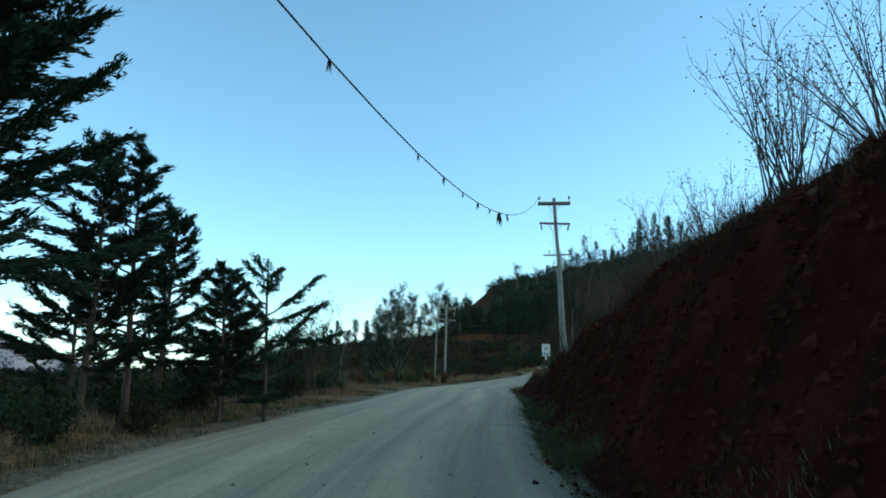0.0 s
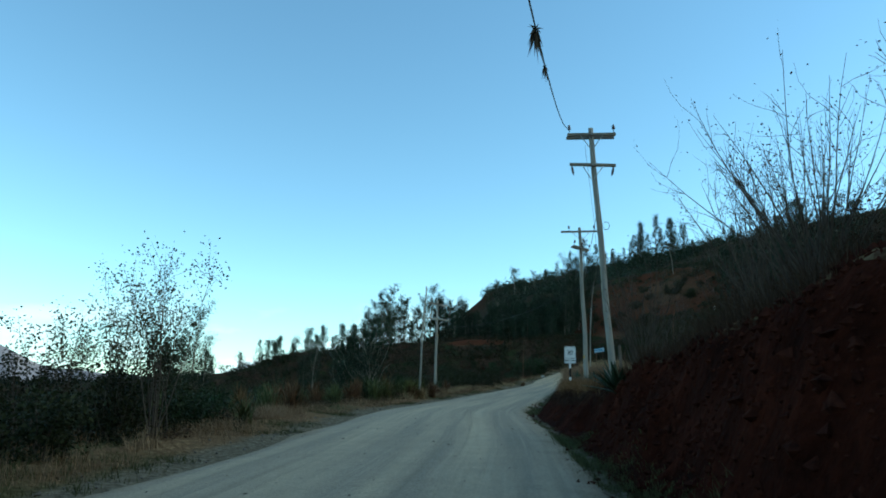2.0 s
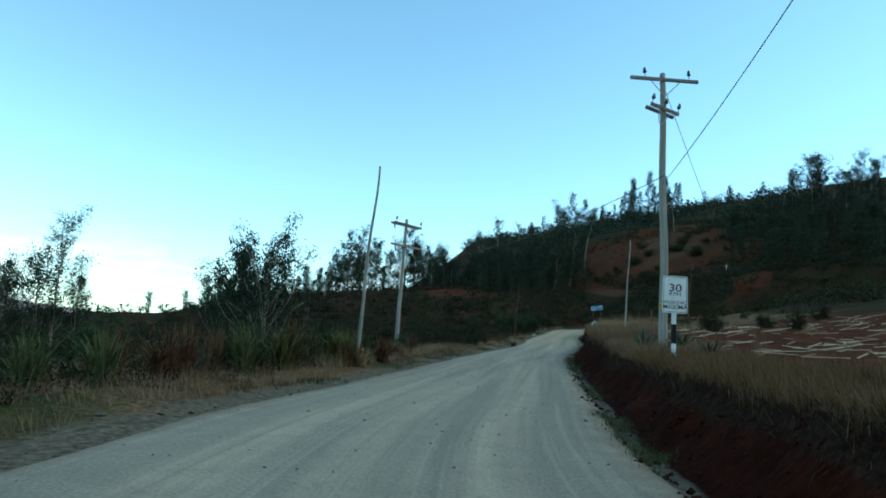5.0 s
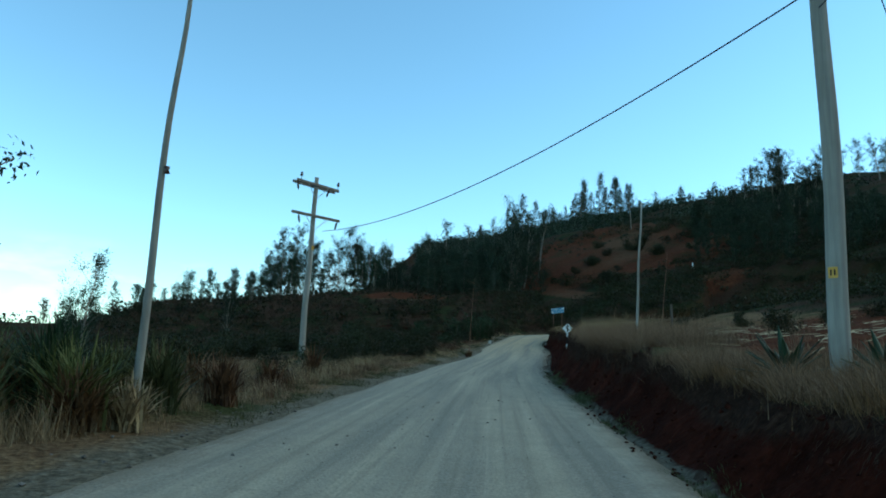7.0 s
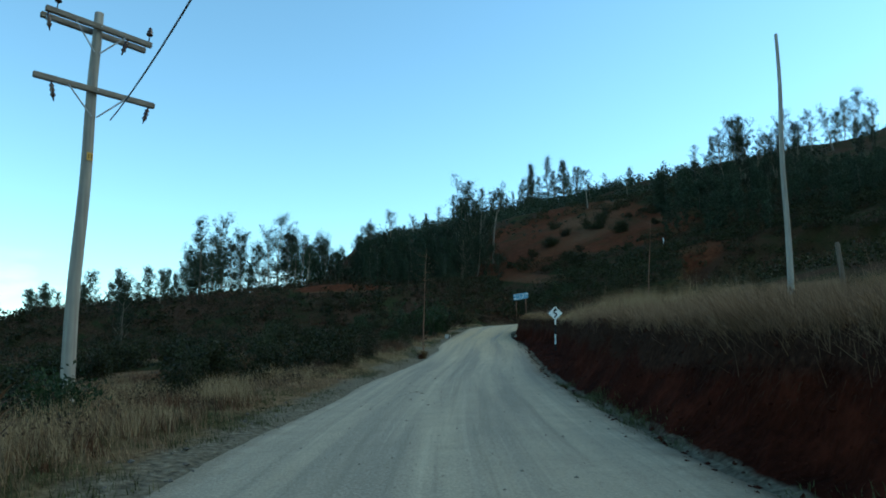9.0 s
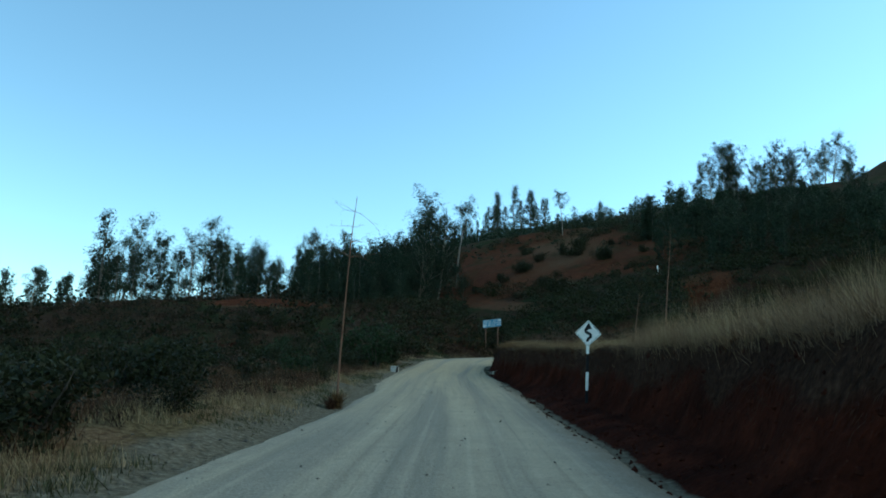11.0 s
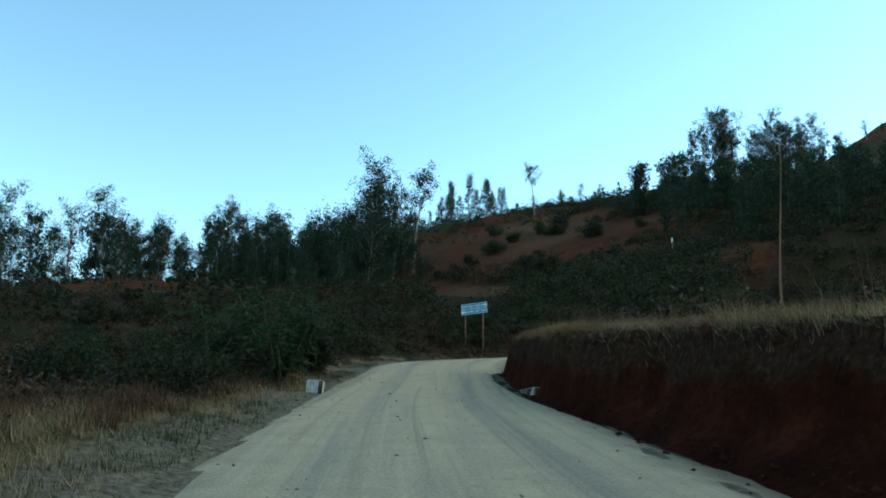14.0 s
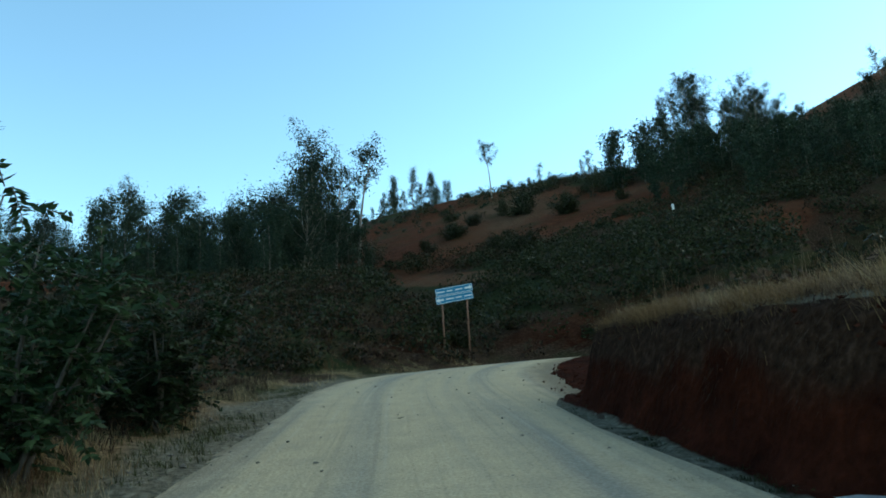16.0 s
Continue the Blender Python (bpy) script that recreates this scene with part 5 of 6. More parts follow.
CREST_EDGE = [(116.2, 207.5, 17.7, 1), (120.5, 206.0, 16.0, 2), (125.0, 210.5, 15.0, 0), (167.8, 247.6, 16.0, 1), (163.5, 251.6, 16.0, 0), (190.2, 267.7, 16.5, 2), (196.4, 270.6, 22.0, 1), (215.0, 281.0, 21.5, 1), (176.0, 255.0, 12.0, 5), (205.0, 274.0, 12.0, 5)]
GROVE_FILL = [(-15.5, 205.0, 9.0, 5), (-10.0, 203.0, 9.5, 3), (-8.0, 206.0, 11.0, 5), (-16.5, 210.5, 11.5, 5), (-10.5, 212.0, 13.5, 1), (-14.5, 208.0, 14.0, 0), (2.5, 199.0, 12.0, 5), (-2.5, 201.0, 10.0, 5), (5.0, 204.5, 12.0, 1), (4.0, 196.5, 9.0, 3), (8.0, 207.0, 11.5, 5), (-11.6, 185.9, 15.5, 10), (-9.5, 187.0, 8.5, 5)]
for k, row in enumerate(CREST_EDGE + GROVE_FILL + BEND_WOOD + BEND_WOOD_B + HILL_WOOD + FAR_RIDGE + FAR_RIDGE_B + FAR_RIDGE_C + VALLEY_WOOD + VALLEY_WOOD_B + CREST_WOOD + CREST_WOOD_B):
    far_tree(*row, (k * 67) % 360)


# closer woods that clothe the slopes, as one stand
def mesh_arrays(me):
    v = np.empty(len(me.vertices) * 3, np.float32)
    me.vertices.foreach_get("co", v)
    return v.reshape(-1, 3)


LIGHT = [mesh_arrays(eucalyptus(81, 13.0, 0.02, 0.25, 0.065, 0.62, 28, 15)[1]), mesh_arrays(eucalyptus(82, 12.0, 0.05, 0.2, 0.058, 0.6, 28, 14)[1]), mesh_arrays(eucalyptus(83, 12.0, 0.1, 0.16, 0.05, 0.56, 28, 14)[1])]
FINE = [mesh_arrays(eucalyptus(84, 13.0, 0.02, 0.24, 0.06, 0.34, 30, 40)[1]), mesh_arrays(eucalyptus(85, 12.0, 0.08, 0.2, 0.055, 0.32, 30, 38)[1])]
wood = random.Random(12)
stand, boles = [], Bag()


def wood_tree(x, y, h, kinds=LIGHT):
    v = wood.choice(kinds)
    a, s, z = wood.uniform(0, 6.283), h / 12.5, gz(x, y) - 0.1
    c, q = math.cos(a) * s, math.sin(a) * s
    stand.append(np.stack([v[:, 0] * c - v[:, 1] * q + x, v[:, 0] * q + v[:, 1] * c + y, v[:, 2] * s + z], -1))
    boles.add(tube([(x, y, z - 0.3), (x + 0.1, y, z + h * 0.5), (x, y, z + h * 0.8)], [0.03 + 0.008 * h, 0.006 * h, 0.01], 5))


count = 0
while count < 190:
    x, y = wood.uniform(68, 150), wood.uniform(140, 222)
    q, p = 0.816 * (x - 33) + 0.578 * (y - 151), -0.578 * (x - 33) + 0.816 * (y - 151)
    if 36 < q < 86 and p < 12 - 0.25 * (90 - q) * (q < 60) and p > -75:
        wood_tree(x, y, (0.72 if y < 182 else 1.0) * (wood.uniform(5.5, 9.5) if q < 72 else wood.uniform(3, 6)))
        count += 1
count = 0
while count < 34:
    x, y = wood.uniform(18, 42), wood.uniform(166, 204)
    if 0.9 * (x - 18) < (y - 160):
        wood_tree(x, y, (0.55 if y < 178 else 1.0) * wood.uniform(5, 10), FINE)
        count += 1
for _ in range(26):
    wood_tree(wood.uniform(-45, 16), wood.uniform(176, 215), wood.uniform(4, 8))
for _ in range(40):
    wood_tree(wood.uniform(16, 38), wood.uniform(176, 212), wood.uniform(5, 9), FINE)
tagged(new("woodland_crowns", quad_mesh("woodland_crowns", np.concatenate(stand), 4, M_EUCA)), "dense dark eucalyptus wood on the hillside", "trees", kind="stuff")
tagged(new("woodland_trunks", boles.mesh("woodland_trunks", M_BARK, True)), "thin grey trunks of the eucalyptus wood", "tree trunks", kind="stuff")

# ---------------------------------------------------------------- shrubs, agaves, stalks near the road


def at_road(y, u):
    """A place u metres to the right of the road's centre, level with y."""
    i = int(np.argmin(np.abs(CY[:ROUND] - y)))
    return CX[i] + CTY[i] * u, CY[i] - CTX[i] * u


# bare shrubs with seed heads on top of the cut bank
for k, (x, y, h, st, sp) in enumerate([(4.0, 7.2, 2.2, 20, 0.55), (4.5, 6.0, 2.2, 24, 1.1), (4.5, 13.6, 1.9, 26, 1.15), (5.2, 12.6, 1.7, 16, 1.0), (4.9, 17.4, 1.7, 20, 0.8), (5.9, 18.4, 1.5, 14, 0.5), (5.0, 21.0, 2.7, 26, 0.75), (5.5, 23.4, 2.5, 18, 0.6), (5.2, 29.0, 2.8, 20, 0.6), (6.3, 26.2, 1.7, 14, 0.45), (6.6, 31.2, 2.1, 16, 0.65), (7.6, 28.6, 1.8, 12, 0.5)]):
    twig_plant("bare_shrub", twiggy(300 + k, h * 1.1, int(st * 1.6), sp, 1, 0.034, forks=8, lift=0.2), "seed_spray", x, y, 50 * k, "leafless grey-brown shrub with dry seed heads on the bank", "shrub", "bare shrubs on the bank")

# thin-leaved small trees on the valley side
for k, (x, y, h, st, sp) in enumerate([(-5.2, 27.1, 4.1, 11, 0.42), (-6.1, 27.6, 3.7, 10, 0.5), (-7.0, 27.9, 3.4, 10, 0.5), (-6.5, 25.0, 2.8, 12, 0.6)]):
    twig_plant("sparse_tree", twiggy(340 + k, h, st, sp, 6, 0.055, M_SCRUB, 12), "foliage", x, y, 77 * k, "small tree with thin stems and sparse leaves by the road", "tree", "sparse trees by the road")

plant("broad_shrub_tree", eucalyptus(71, 4.4, 0.04, 0.36, 0.05, 0.10, 46, 56), ("trunk", "crown"), -3.4, 56.6, 40, "airy grey-green small tree beside the verge", "tree")
plant("broad_shrub_tree", eucalyptus(72, 3.2, 0.04, 0.40, 0.06, 0.10, 40, 56), ("trunk", "crown"), -5.0, 58.4, 10, "airy grey-green small tree beside the verge", "tree")
plant("broad_shrub_tree", eucalyptus(73, 4.6, 0.05, 0.30, 0.055, 0.12, 44, 60), ("trunk", "crown"), -4.5, 59.8, 75, "airy grey-green small tree beside the verge", "tree")
BUSH = [bush(21, 1.6, 1.3, 0.12, 2000), bush(22, 2.0, 1.5, 0.13, 2300), bush(23, 1.3, 1.6, 0.11, 1800), bush(24, 2.2, 1.2, 0.13, 2300, M_SCRUB, 11), bush(25, 1.7, 1.7, 0.12, 2300, M_GREEN)]
rng_b = random.Random(5)
VALLEY_BUSHES = [(-6.4, 14.2, 4, 0.6), (-5.9, 12.4, 1, 0.5), (-6.5, 10.2, 4, 0.6), (-7.4, 17.0, 0, 0.75), (-8.4, 20.0, 3, 1.2), (-6.8, 7.5, 1, 0.75), (-8.0, 11.5, 3, 0.85), (-7.2, 14.5, 2, 0.7), (-6.5, 17.5, 0, 0.7), (-7.5, 20.5, 1, 1.1), (-6.0, 21.5, 4, 0.7), (-5.6, 23.5, 0, 0.8), (-6.0, 27.0, 2, 0.9), (-5.3, 29.5, 4, 0.7), (-7.0, 31.0, 1, 1.0), (-9.0, 28.0, 3, 1.3)]
BEND_BUSHES = [(1.2, 75.5, 4, 0.75), (-0.4, 78.2, 0, 0.9), (3.6, 86.0, 0, 0.8), (2.2, 82.0, 2, 0.8), (7.4, 102.2, 1, 1.25), (6.2, 103.4, 3, 1.2), (9.6, 107.5, 0, 0.8), (11.4, 112.5, 4, 0.8), (12.2, 109.5, 2, 0.6), (15.2, 126.5, 1, 1.2), (13.8, 123.5, 3, 1.2), (16.3, 133.0, 0, 1.2), (14.5, 119.8, 2, 0.8), (6.8, 91.0, 0, 0.9), (5.6, 93.5, 3, 1.0), (8.2, 95.0, 2, 0.7), (4.4, 88.5, 1, 0.9)]
BUSHES = VALLEY_BUSHES + BEND_BUSHES
for _ in range(120):
    yy, uu = rng_b.uniform(8, 150), -rng_b.uniform(8.0, 24)
    if 58 < yy < 84 and uu > -13:
        continue
    x, y = at_road(yy, uu)
    BUSHES.append((x, y, rng_b.randrange(5) if rng_b.random() < 0.6 else rng_b.choice((0, 1, 3)), rng_b.uniform(0.6, 1.35)))
for _ in range(16):
    yy, uu = rng_b.uniform(60, 140), rng_b.uniform(9, 24)
    x, y = at_road(yy, uu)
    BUSHES.append((x, y, rng_b.randrange(4), rng_b.uniform(0.4, 0.8)))
for k, (x, y, kind, s) in enumerate(BUSHES):
    plant("bush", BUSH[kind], ("woody_frame", "foliage"), x, y, (k * 83) % 360, "low fresh-green bush at the roadside" if kind == 4 else "low dark scrubby bush among dry grass", "bush", "roadside bushes", s, -0.08)


for k in range(24):
    x, y = 36 + rng_b.uniform(0, 38), 172 + rng_b.uniform(0, 44)
    plant("hillside_bush", BUSH[rng_b.randrange(4)], ("woody_frame", "foliage"), x, y, k * 71 % 360, "rounded dark bush on the bare red hillside", "bush", "bushes on the red hillside", rng_b.uniform(0.9, 1.9), -0.1)


def leafy_tree(seed, height, width):
    """Small broad tree whose shoots carry rows of paired leaflets."""
    rng = np.random.default_rng(seed)
    bag, pts, dirs = Bag(), [], []
    for k in range(10):
        a = k * 2.4
        out = rng.uniform(0.25, 1.2)
        limb = curved(rng, (rng.normal() * 0.08, rng.normal() * 0.08, -0.2), (math.cos(a) * out, math.sin(a) * out, 1), height * rng.uniform(0.6, 1.05), 8, 0.4, 0.1)
        limb[:, :2] *= width / height * 0.85
        bag.add(tube(limb, list(np.linspace(0.045, 0.008, 9)), 6))
        for q in range(2, 9):
            for _ in range(5):
                tw = curved(rng, limb[q] + rng.normal(size=3) * 0.08, unit(rng.normal(size=3) * np.array([1, 1, 0.4]) + np.array([0, 0, 0.35])), rng.uniform(0.35, 0.8), 6, 0.3, -0.5)
                bag.add(tube(tw[::3], [0.008, 0.006, 0.003], 3))
                for j in range(1, 7):
                    d = unit(tw[j] - tw[j - 1])
                    s = unit(np.cross(d, np.array([0, 0, 1.0]) + rng.normal(size=3) * 0.3))
                    for sgn in (-1, 1):
                        for e in (0.0, 0.5):
                            pts.append(tw[j] - d * e * 0.1 + s * sgn * 0.055)
                            dirs.append(s * sgn * 2.2 + d * 0.9)
    pts, dirs = np.array(pts), np.array(dirs)
    return bag.mesh("trunk", M_BARK, True), quad_mesh("crown", leaves(rng, pts, 0.15, 0.055, 0.35, dirs, 0.5), 4, M_GREEN)


for k, (x, y, h, w) in enumerate([(17.5, 127.9, 3.9, 3.7), (19.1, 131.8, 3.1, 2.8), (15.4, 131.5, 3.6, 3.2)]):
    plant("leafy_tree", leafy_tree(400 + k, h, w), ("trunk", "crown"), x, y, 120 * k, "small broad green tree with paired leaflets at the bend", "tree", "green trees at the bend")


def agave(x, y, size, seed, label, dz=0.0):
    rng = random.Random(seed)
    root = thing("agave", pose(x, y, gz(x, y) + dz), label, "agave", "agaves on the bank")
    verts, faces = [], []
    n = 6
    for i in range(n + 1):
        t = i / n
        w = 0.105 * (0.75 + 0.9 * t - 1.65 * t ** 2.2) + 0.002
        z, out = t * 1.0, 0.10 * t * t
        verts += [(-w, out + 0.02 * (1 - t), z), (0, out - 0.018, z), (w, out + 0.02 * (1 - t), z), (0, out + 0.03 * (1 - t), z)]
    for i in range(n):
        for k in range(4):
            a, b = i * 4 + k, i * 4 + (k + 1) % 4
            faces.append((a, b, b + 4, a + 4))
    leaf = mesh_from("agave_leaf", verts, faces, M_AGAVE, True)
    for k in range(26):
        lean = 12 + 62 * (k / 25) ** 0.8 + rng.uniform(-6, 6)
        s = size * rng.uniform(0.75, 1.1)
        part("leaf", leaf, root, "", pose(0, 0, 0, 0, 0, k * 137.5) @ pose(0, 0, 0, -lean, 0, 0) @ Matrix.Diagonal((s, s, s, 1)))
    return root


agave(9.45, 56.75, 0.80, 1, "large spiky green agave beside the utility pole")
agave(10.25, 55.65, 0.74, 2, "spiky green agave on the bank by the pole")
agave(4.75, 29.6, 0.85, 3, "dark spiky agave on the edge of the cut bank")
agave(8.6, 49.6, 0.6, 4, "small spiky agave behind the speed sign")


def blade_clump(name, x, y, n, height, spread, material, label, category, seed, group=""):
    """Long arching blades from one root, four per length."""
    rng = np.random.default_rng(seed)
    quads = []
    for _ in range(n):
        a = rng.uniform(0, 6.283)
        d = np.array([math.cos(a), math.sin(a), 0.0])
        h, o = height * rng.uniform(0.5, 1.1), spread * rng.uniform(0.1, 1.0)
        side = np.array([-d[1], d[0], 0]) * rng.uniform(0.014, 0.036)
        base = rng.normal(size=3) * np.array([0.12, 0.12, 0]) * spread
        prev = None
        for t in np.linspace(0, 1, 6):
            c = base + d * o * t ** 1.7 + np.array([0, 0, h * (t - 0.32 * t ** 3.0 * (o / spread))])
            w = side * (1 - t) ** 0.6
            if prev is not None:
                quads.append([prev[0], prev[1], c + w, c - w])
            prev = (c - w, c + w)
    root = thing(name, pose(x, y, gz(x, y) - 0.03), label, category, group)
    tagged(part("foliage", quad_mesh("strap_leaves", np.array(quads), 4, material), root), kind="stuff")
    return root


NEAR_FLAX = [(49.6, -5.4, 150, 1.5, 1.0, M_TURF), (51.0, -6.2, 170, 1.7, 1.2, M_GREEN), (52.4, -5.6, 170, 1.4, 1.3, M_STRAP), (53.6, -6.6, 150, 1.7, 1.1, M_GREEN), (54.9, -5.5, 150, 1.4, 1.1, M_TURF), (47.5, -6.0, 130, 1.4, 1.0, M_GREEN), (45.0, -5.8, 120, 1.3, 0.9, M_TURF), (41.0, -6.2, 120, 1.3, 0.9, M_GREEN), (37.0, -6.0, 110, 1.2, 0.9, M_TURF), (33.0, -6.3, 110, 1.2, 0.9, M_GREEN), (56.8, -6.6, 130, 1.3, 1.0, M_BROWNGRASS)]
BACK_FLAX = [(43.0, -7.4, 130, 1.4, 1.0, M_BROWNGRASS), (29.0, -6.2, 100, 1.1, 0.8, M_TURF), (35.0, -7.5, 130, 1.5, 1.0, M_GREEN), (39.0, -7.6, 130, 1.5, 1.0, M_BROWNGRASS), (41.5, -8.6, 130, 1.6, 1.1, M_GREEN), (46.0, -8.0, 130, 1.5, 1.1, M_TURF), (49.0, -8.5, 130, 1.6, 1.1, M_BROWNGRASS), (59.0, -7.0, 120, 1.2, 1.0, M_TURF), (61.5, -7.6, 120, 1.2, 1.0, M_BROWNGRASS), (31.0, -8.0, 120, 1.4, 1.0, M_BROWNGRASS)]
for k, (y, u, n, h, s, mat) in enumerate(NEAR_FLAX + BACK_FLAX):
    x, y2 = at_road(y, u)
    blade_clump("flax_clump", x, y2, n, h, s, mat, "clump of long arching strap leaves on the verge", "plant", 500 + k, "strap-leaved clumps on the verge")


def dead_stalk(x, y, height, lean, twigs, seed, label, thick=0.037):
    rng = np.random.default_rng(seed)
    root = thing("dead_stalk", pose(x, y, gz(x, y) - 0.15), label, "dead tree")
    st = curved(rng, (0, 0, 0), (lean / height, 0.0, 1), height, 14, 0.12)
    part("trunk", mesh_from("trunk", *tube(st, list(np.linspace(thick, 0.007, 15)), 8), M_STALK, True), root)
    for k in range(twigs):
        q = 10 + int(4 * (k / twigs)) if k % 3 else int(rng.integers(9, 14))
        a = 0.2 + 3.14159 * k + rng.uniform(-0.7, 0.7)
        ln = height * rng.uniform(0.06, 0.17)
        tw = curved(rng, st[q], (math.cos(a), math.sin(a) * 0.7, rng.uniform(-0.1, 0.6)), ln, 6, 0.5, 0.1)
        bag = Bag()
        bag.add(tube(tw, list(np.linspace(0.006, 0.0015, 7)), 4))
        for j in (3, 5):
            bag.add(tube(curved(rng, tw[j], unit(tw[j] - tw[j - 1]) + rng.normal(size=3) * 0.6, ln * 0.35, 3, 0.4), [0.004, 0.003, 0.002, 0.0015], 4))
        part("twig", bag.mesh("twig", M_STALK, True), root)
    return root


dead_stalk(11.88, 101.4, 6.3, 0.33, 13, 8, "tall thin dead sapling with bare twigs beside the road")
dead_stalk(40.55, 129.9, 9.1, 0.15, 7, 3, "tall thin dead stalk standing above the bank", 0.07)
dead_stalk(27.5, 112.0, 2.6, 0.2, 5, 4, "short dry stalk in the grass on the bank")

blade_clump("grass_tussock", 11.88, 101.3, 150, 0.55, 0.5, M_BROWNGRASS, "rusty dead tussock at the foot of the dead sapling", "plant", 610)
blade_clump("grass_tussock", 11.7, 101.1, 90, 0.4, 0.4, M_BROWNGRASS, "rusty dead tussock beside the dead sapling", "plant", 611)

FLAX = random.Random(77)
for k in range(44):
    x, y2 = at_road(FLAX.uniform(29, 72), -FLAX.uniform(5.0, 10.5))
    blade_clump("flax_clump", x, y2, FLAX.randint(70, 130), FLAX.uniform(0.8, 1.6), FLAX.uniform(0.6, 1.0), FLAX.choice((M_TURF, M_GREEN, M_BROWNGRASS, M_BROWNGRASS)), "clump of long arching strap leaves on the verge", "plant", 560 + k, "strap-leaved clumps on the verge")
for k, (x, y, n, h, s, mat) in enumerate([(-0.75, 56.9, 200, 1.0, 0.9, M_BROWNGRASS), (-0.2, 57.4, 160, 0.9, 0.8, M_DRY), (-0.9, 57.2, 240, 1.4, 1.2, M_STRAP), (-1.7, 58.2, 260, 1.9, 1.2, M_GREEN), (-0.3, 59.4, 220, 1.5, 1.0, M_TURF), (-1.4, 60.3, 220, 1.5, 1.1, M_STRAP), (-2.5, 57.3, 260, 1.8, 1.2, M_BROWNGRASS), (-2.9, 59.2, 240, 1.9, 1.2, M_TURF), (0.4, 61.4, 180, 1.2, 0.9, M_BROWNGRASS)]):
    blade_clump("flax_clump", x, y, n, h, s, mat, "big clump of long arching strap leaves on the verge", "plant", 540 + k, "strap-leaved clumps on the verge")

# ---------------------------------------------------------------- grass, scrub, stones, straw


def blades(name, x, y, height, width, material, label, lean=0.35, seed=0, dz=-0.02, hang=False):
    rng = np.random.default_rng(seed)
    n = len(x)
    base = np.stack([x, y, land(x, y) + dz], -1)
    a = rng.uniform(0, 6.283, n)
    h = height * rng.uniform(0.4, 1.2, n) * (0.95 + 0.55 * rough(x, y, 1.4, seed + 40, 2) + 0.25 * rough(x, y, 0.4, seed + 60, 1))
    o = np.stack([np.cos(a) - 0.35, np.sin(a) + 0.2, 0 * a], -1) * (h * lean * rng.uniform(0.1, 1.5, n))[:, None]
    b = a + rng.uniform(0.8, 2.3, n)
    side = np.stack([np.cos(b), np.sin(b), 0 * b], -1) * (width * rng.uniform(0.6, 1.3, n))[:, None]
    up = np.array([0, 0, 1.0])
    tip = base + o + up * (h * rng.uniform(0.82, 1.0, n))[:, None]
    if hang:
        tip = base + o * 0.5 + np.array([-0.30, 0.07, -0.7]) * h[:, None]
    return tagged(new(name, quad_mesh(name, np.stack([base - side * 0.8, base + side * 0.8, tip], 1), 3, material)), label, "grass", kind="stuff")


def strip(n, y0, y1, u0, u1, seed, patch=0.0, size=2.0, edge=1.0, on_top=False, on_face=False):
    """Random places along the road between two distances from its centre, thinned into patches and tufts."""
    rng = np.random.default_rng(seed)
    tufts = max(1, n // 14)
    i0, i1 = np.searchsorted(CY[:ROUND], y0), np.searchsorted(CY[:ROUND], min(y1, CY[ROUND - 1]))
    i = rng.integers(i0, max(i1, i0 + 1), tufts * 3)
    u = u0 + (u1 - u0) * rng.uniform(0, 1, tufts * 3) ** edge
    x, y = CX[i] + CTY[i] * u, CY[i] - CTX[i] * u + rng.uniform(-0.25, 0.25, tufts * 3)
    keep = rough(x, y, size, seed + 3, 2) > patch
    if on_top:
        keep &= land(x, y) - CZ[i] > 0.9 * np.interp(CY[i], BANK_Y, BANK_H)
    if on_face:
        part_up = (land(x, y) - CZ[i]) / np.interp(CY[i], BANK_Y, BANK_H)
        keep &= (part_up > 0.5) & (part_up < 0.97)
    x, y = x[keep][:tufts], y[keep][:tufts]
    x, y = np.repeat(x, 14), np.repeat(y, 14)
    return x + rng.normal(size=len(x)) * 0.09, y + rng.normal(size=len(x)) * 0.09


blades("dry_verge_grass", *strip(52000, -4, 86, -3.9, -9.0, 1, -0.15, 2.5), 0.34, 0.006, M_DRY, "tufts of dry straw-coloured grass along the verge", 0.5, 1)
blades("sparse_verge_grass", *strip(18000, 84, 150, -3.9, -9.0, 28, 0.2, 1.6), 0.30, 0.006, M_DRY, "sparse straw-coloured tufts along the verge near the bend", 0.6, 28)
blades("rusty_verge_grass", *strip(56000, 0, 150, -6.0, -14, 2, -0.1, 3.0), 0.55, 0.009, M_BROWNGRASS, "rust-brown dry grass beside the road", 0.5, 2)
blades("green_verge_grass", *strip(90000, 0, 150, -3.2, -7.0, 3, -0.15, 3.0), 0.14, 0.008, M_TURF, "short green grass patches along the verge", 0.6, 3)
blades("pale_verge_grass", *strip(16000, 2, 40, -4.6, -6.4, 4, 0.05, 2.0), 0.40, 0.007, M_DRY, "pale dry grass on the low berm", 0.6, 4)
blades("dark_verge_weeds", *strip(44000, 82, 140, -4.6, -13, 29, -0.3, 2.2), 0.36, 0.008, M_BRACKEN, "dead brown weeds beside the road near the bend", 0.7, 29)
blades("ditch_grass", *strip(20000, 0, 84, 3.05, 3.5, 5, -0.1, 2.5), 0.12, 0.008, M_TURF, "short green grass along the foot of the bank", 0.6, 5)
blades("shaded_ditch_grass", *strip(22000, -3, 30, 3.0, 3.9, 15, -0.2, 2.0), 0.13, 0.008, M_TURF, "short dark grass in the ditch below the high bank", 0.6, 15)
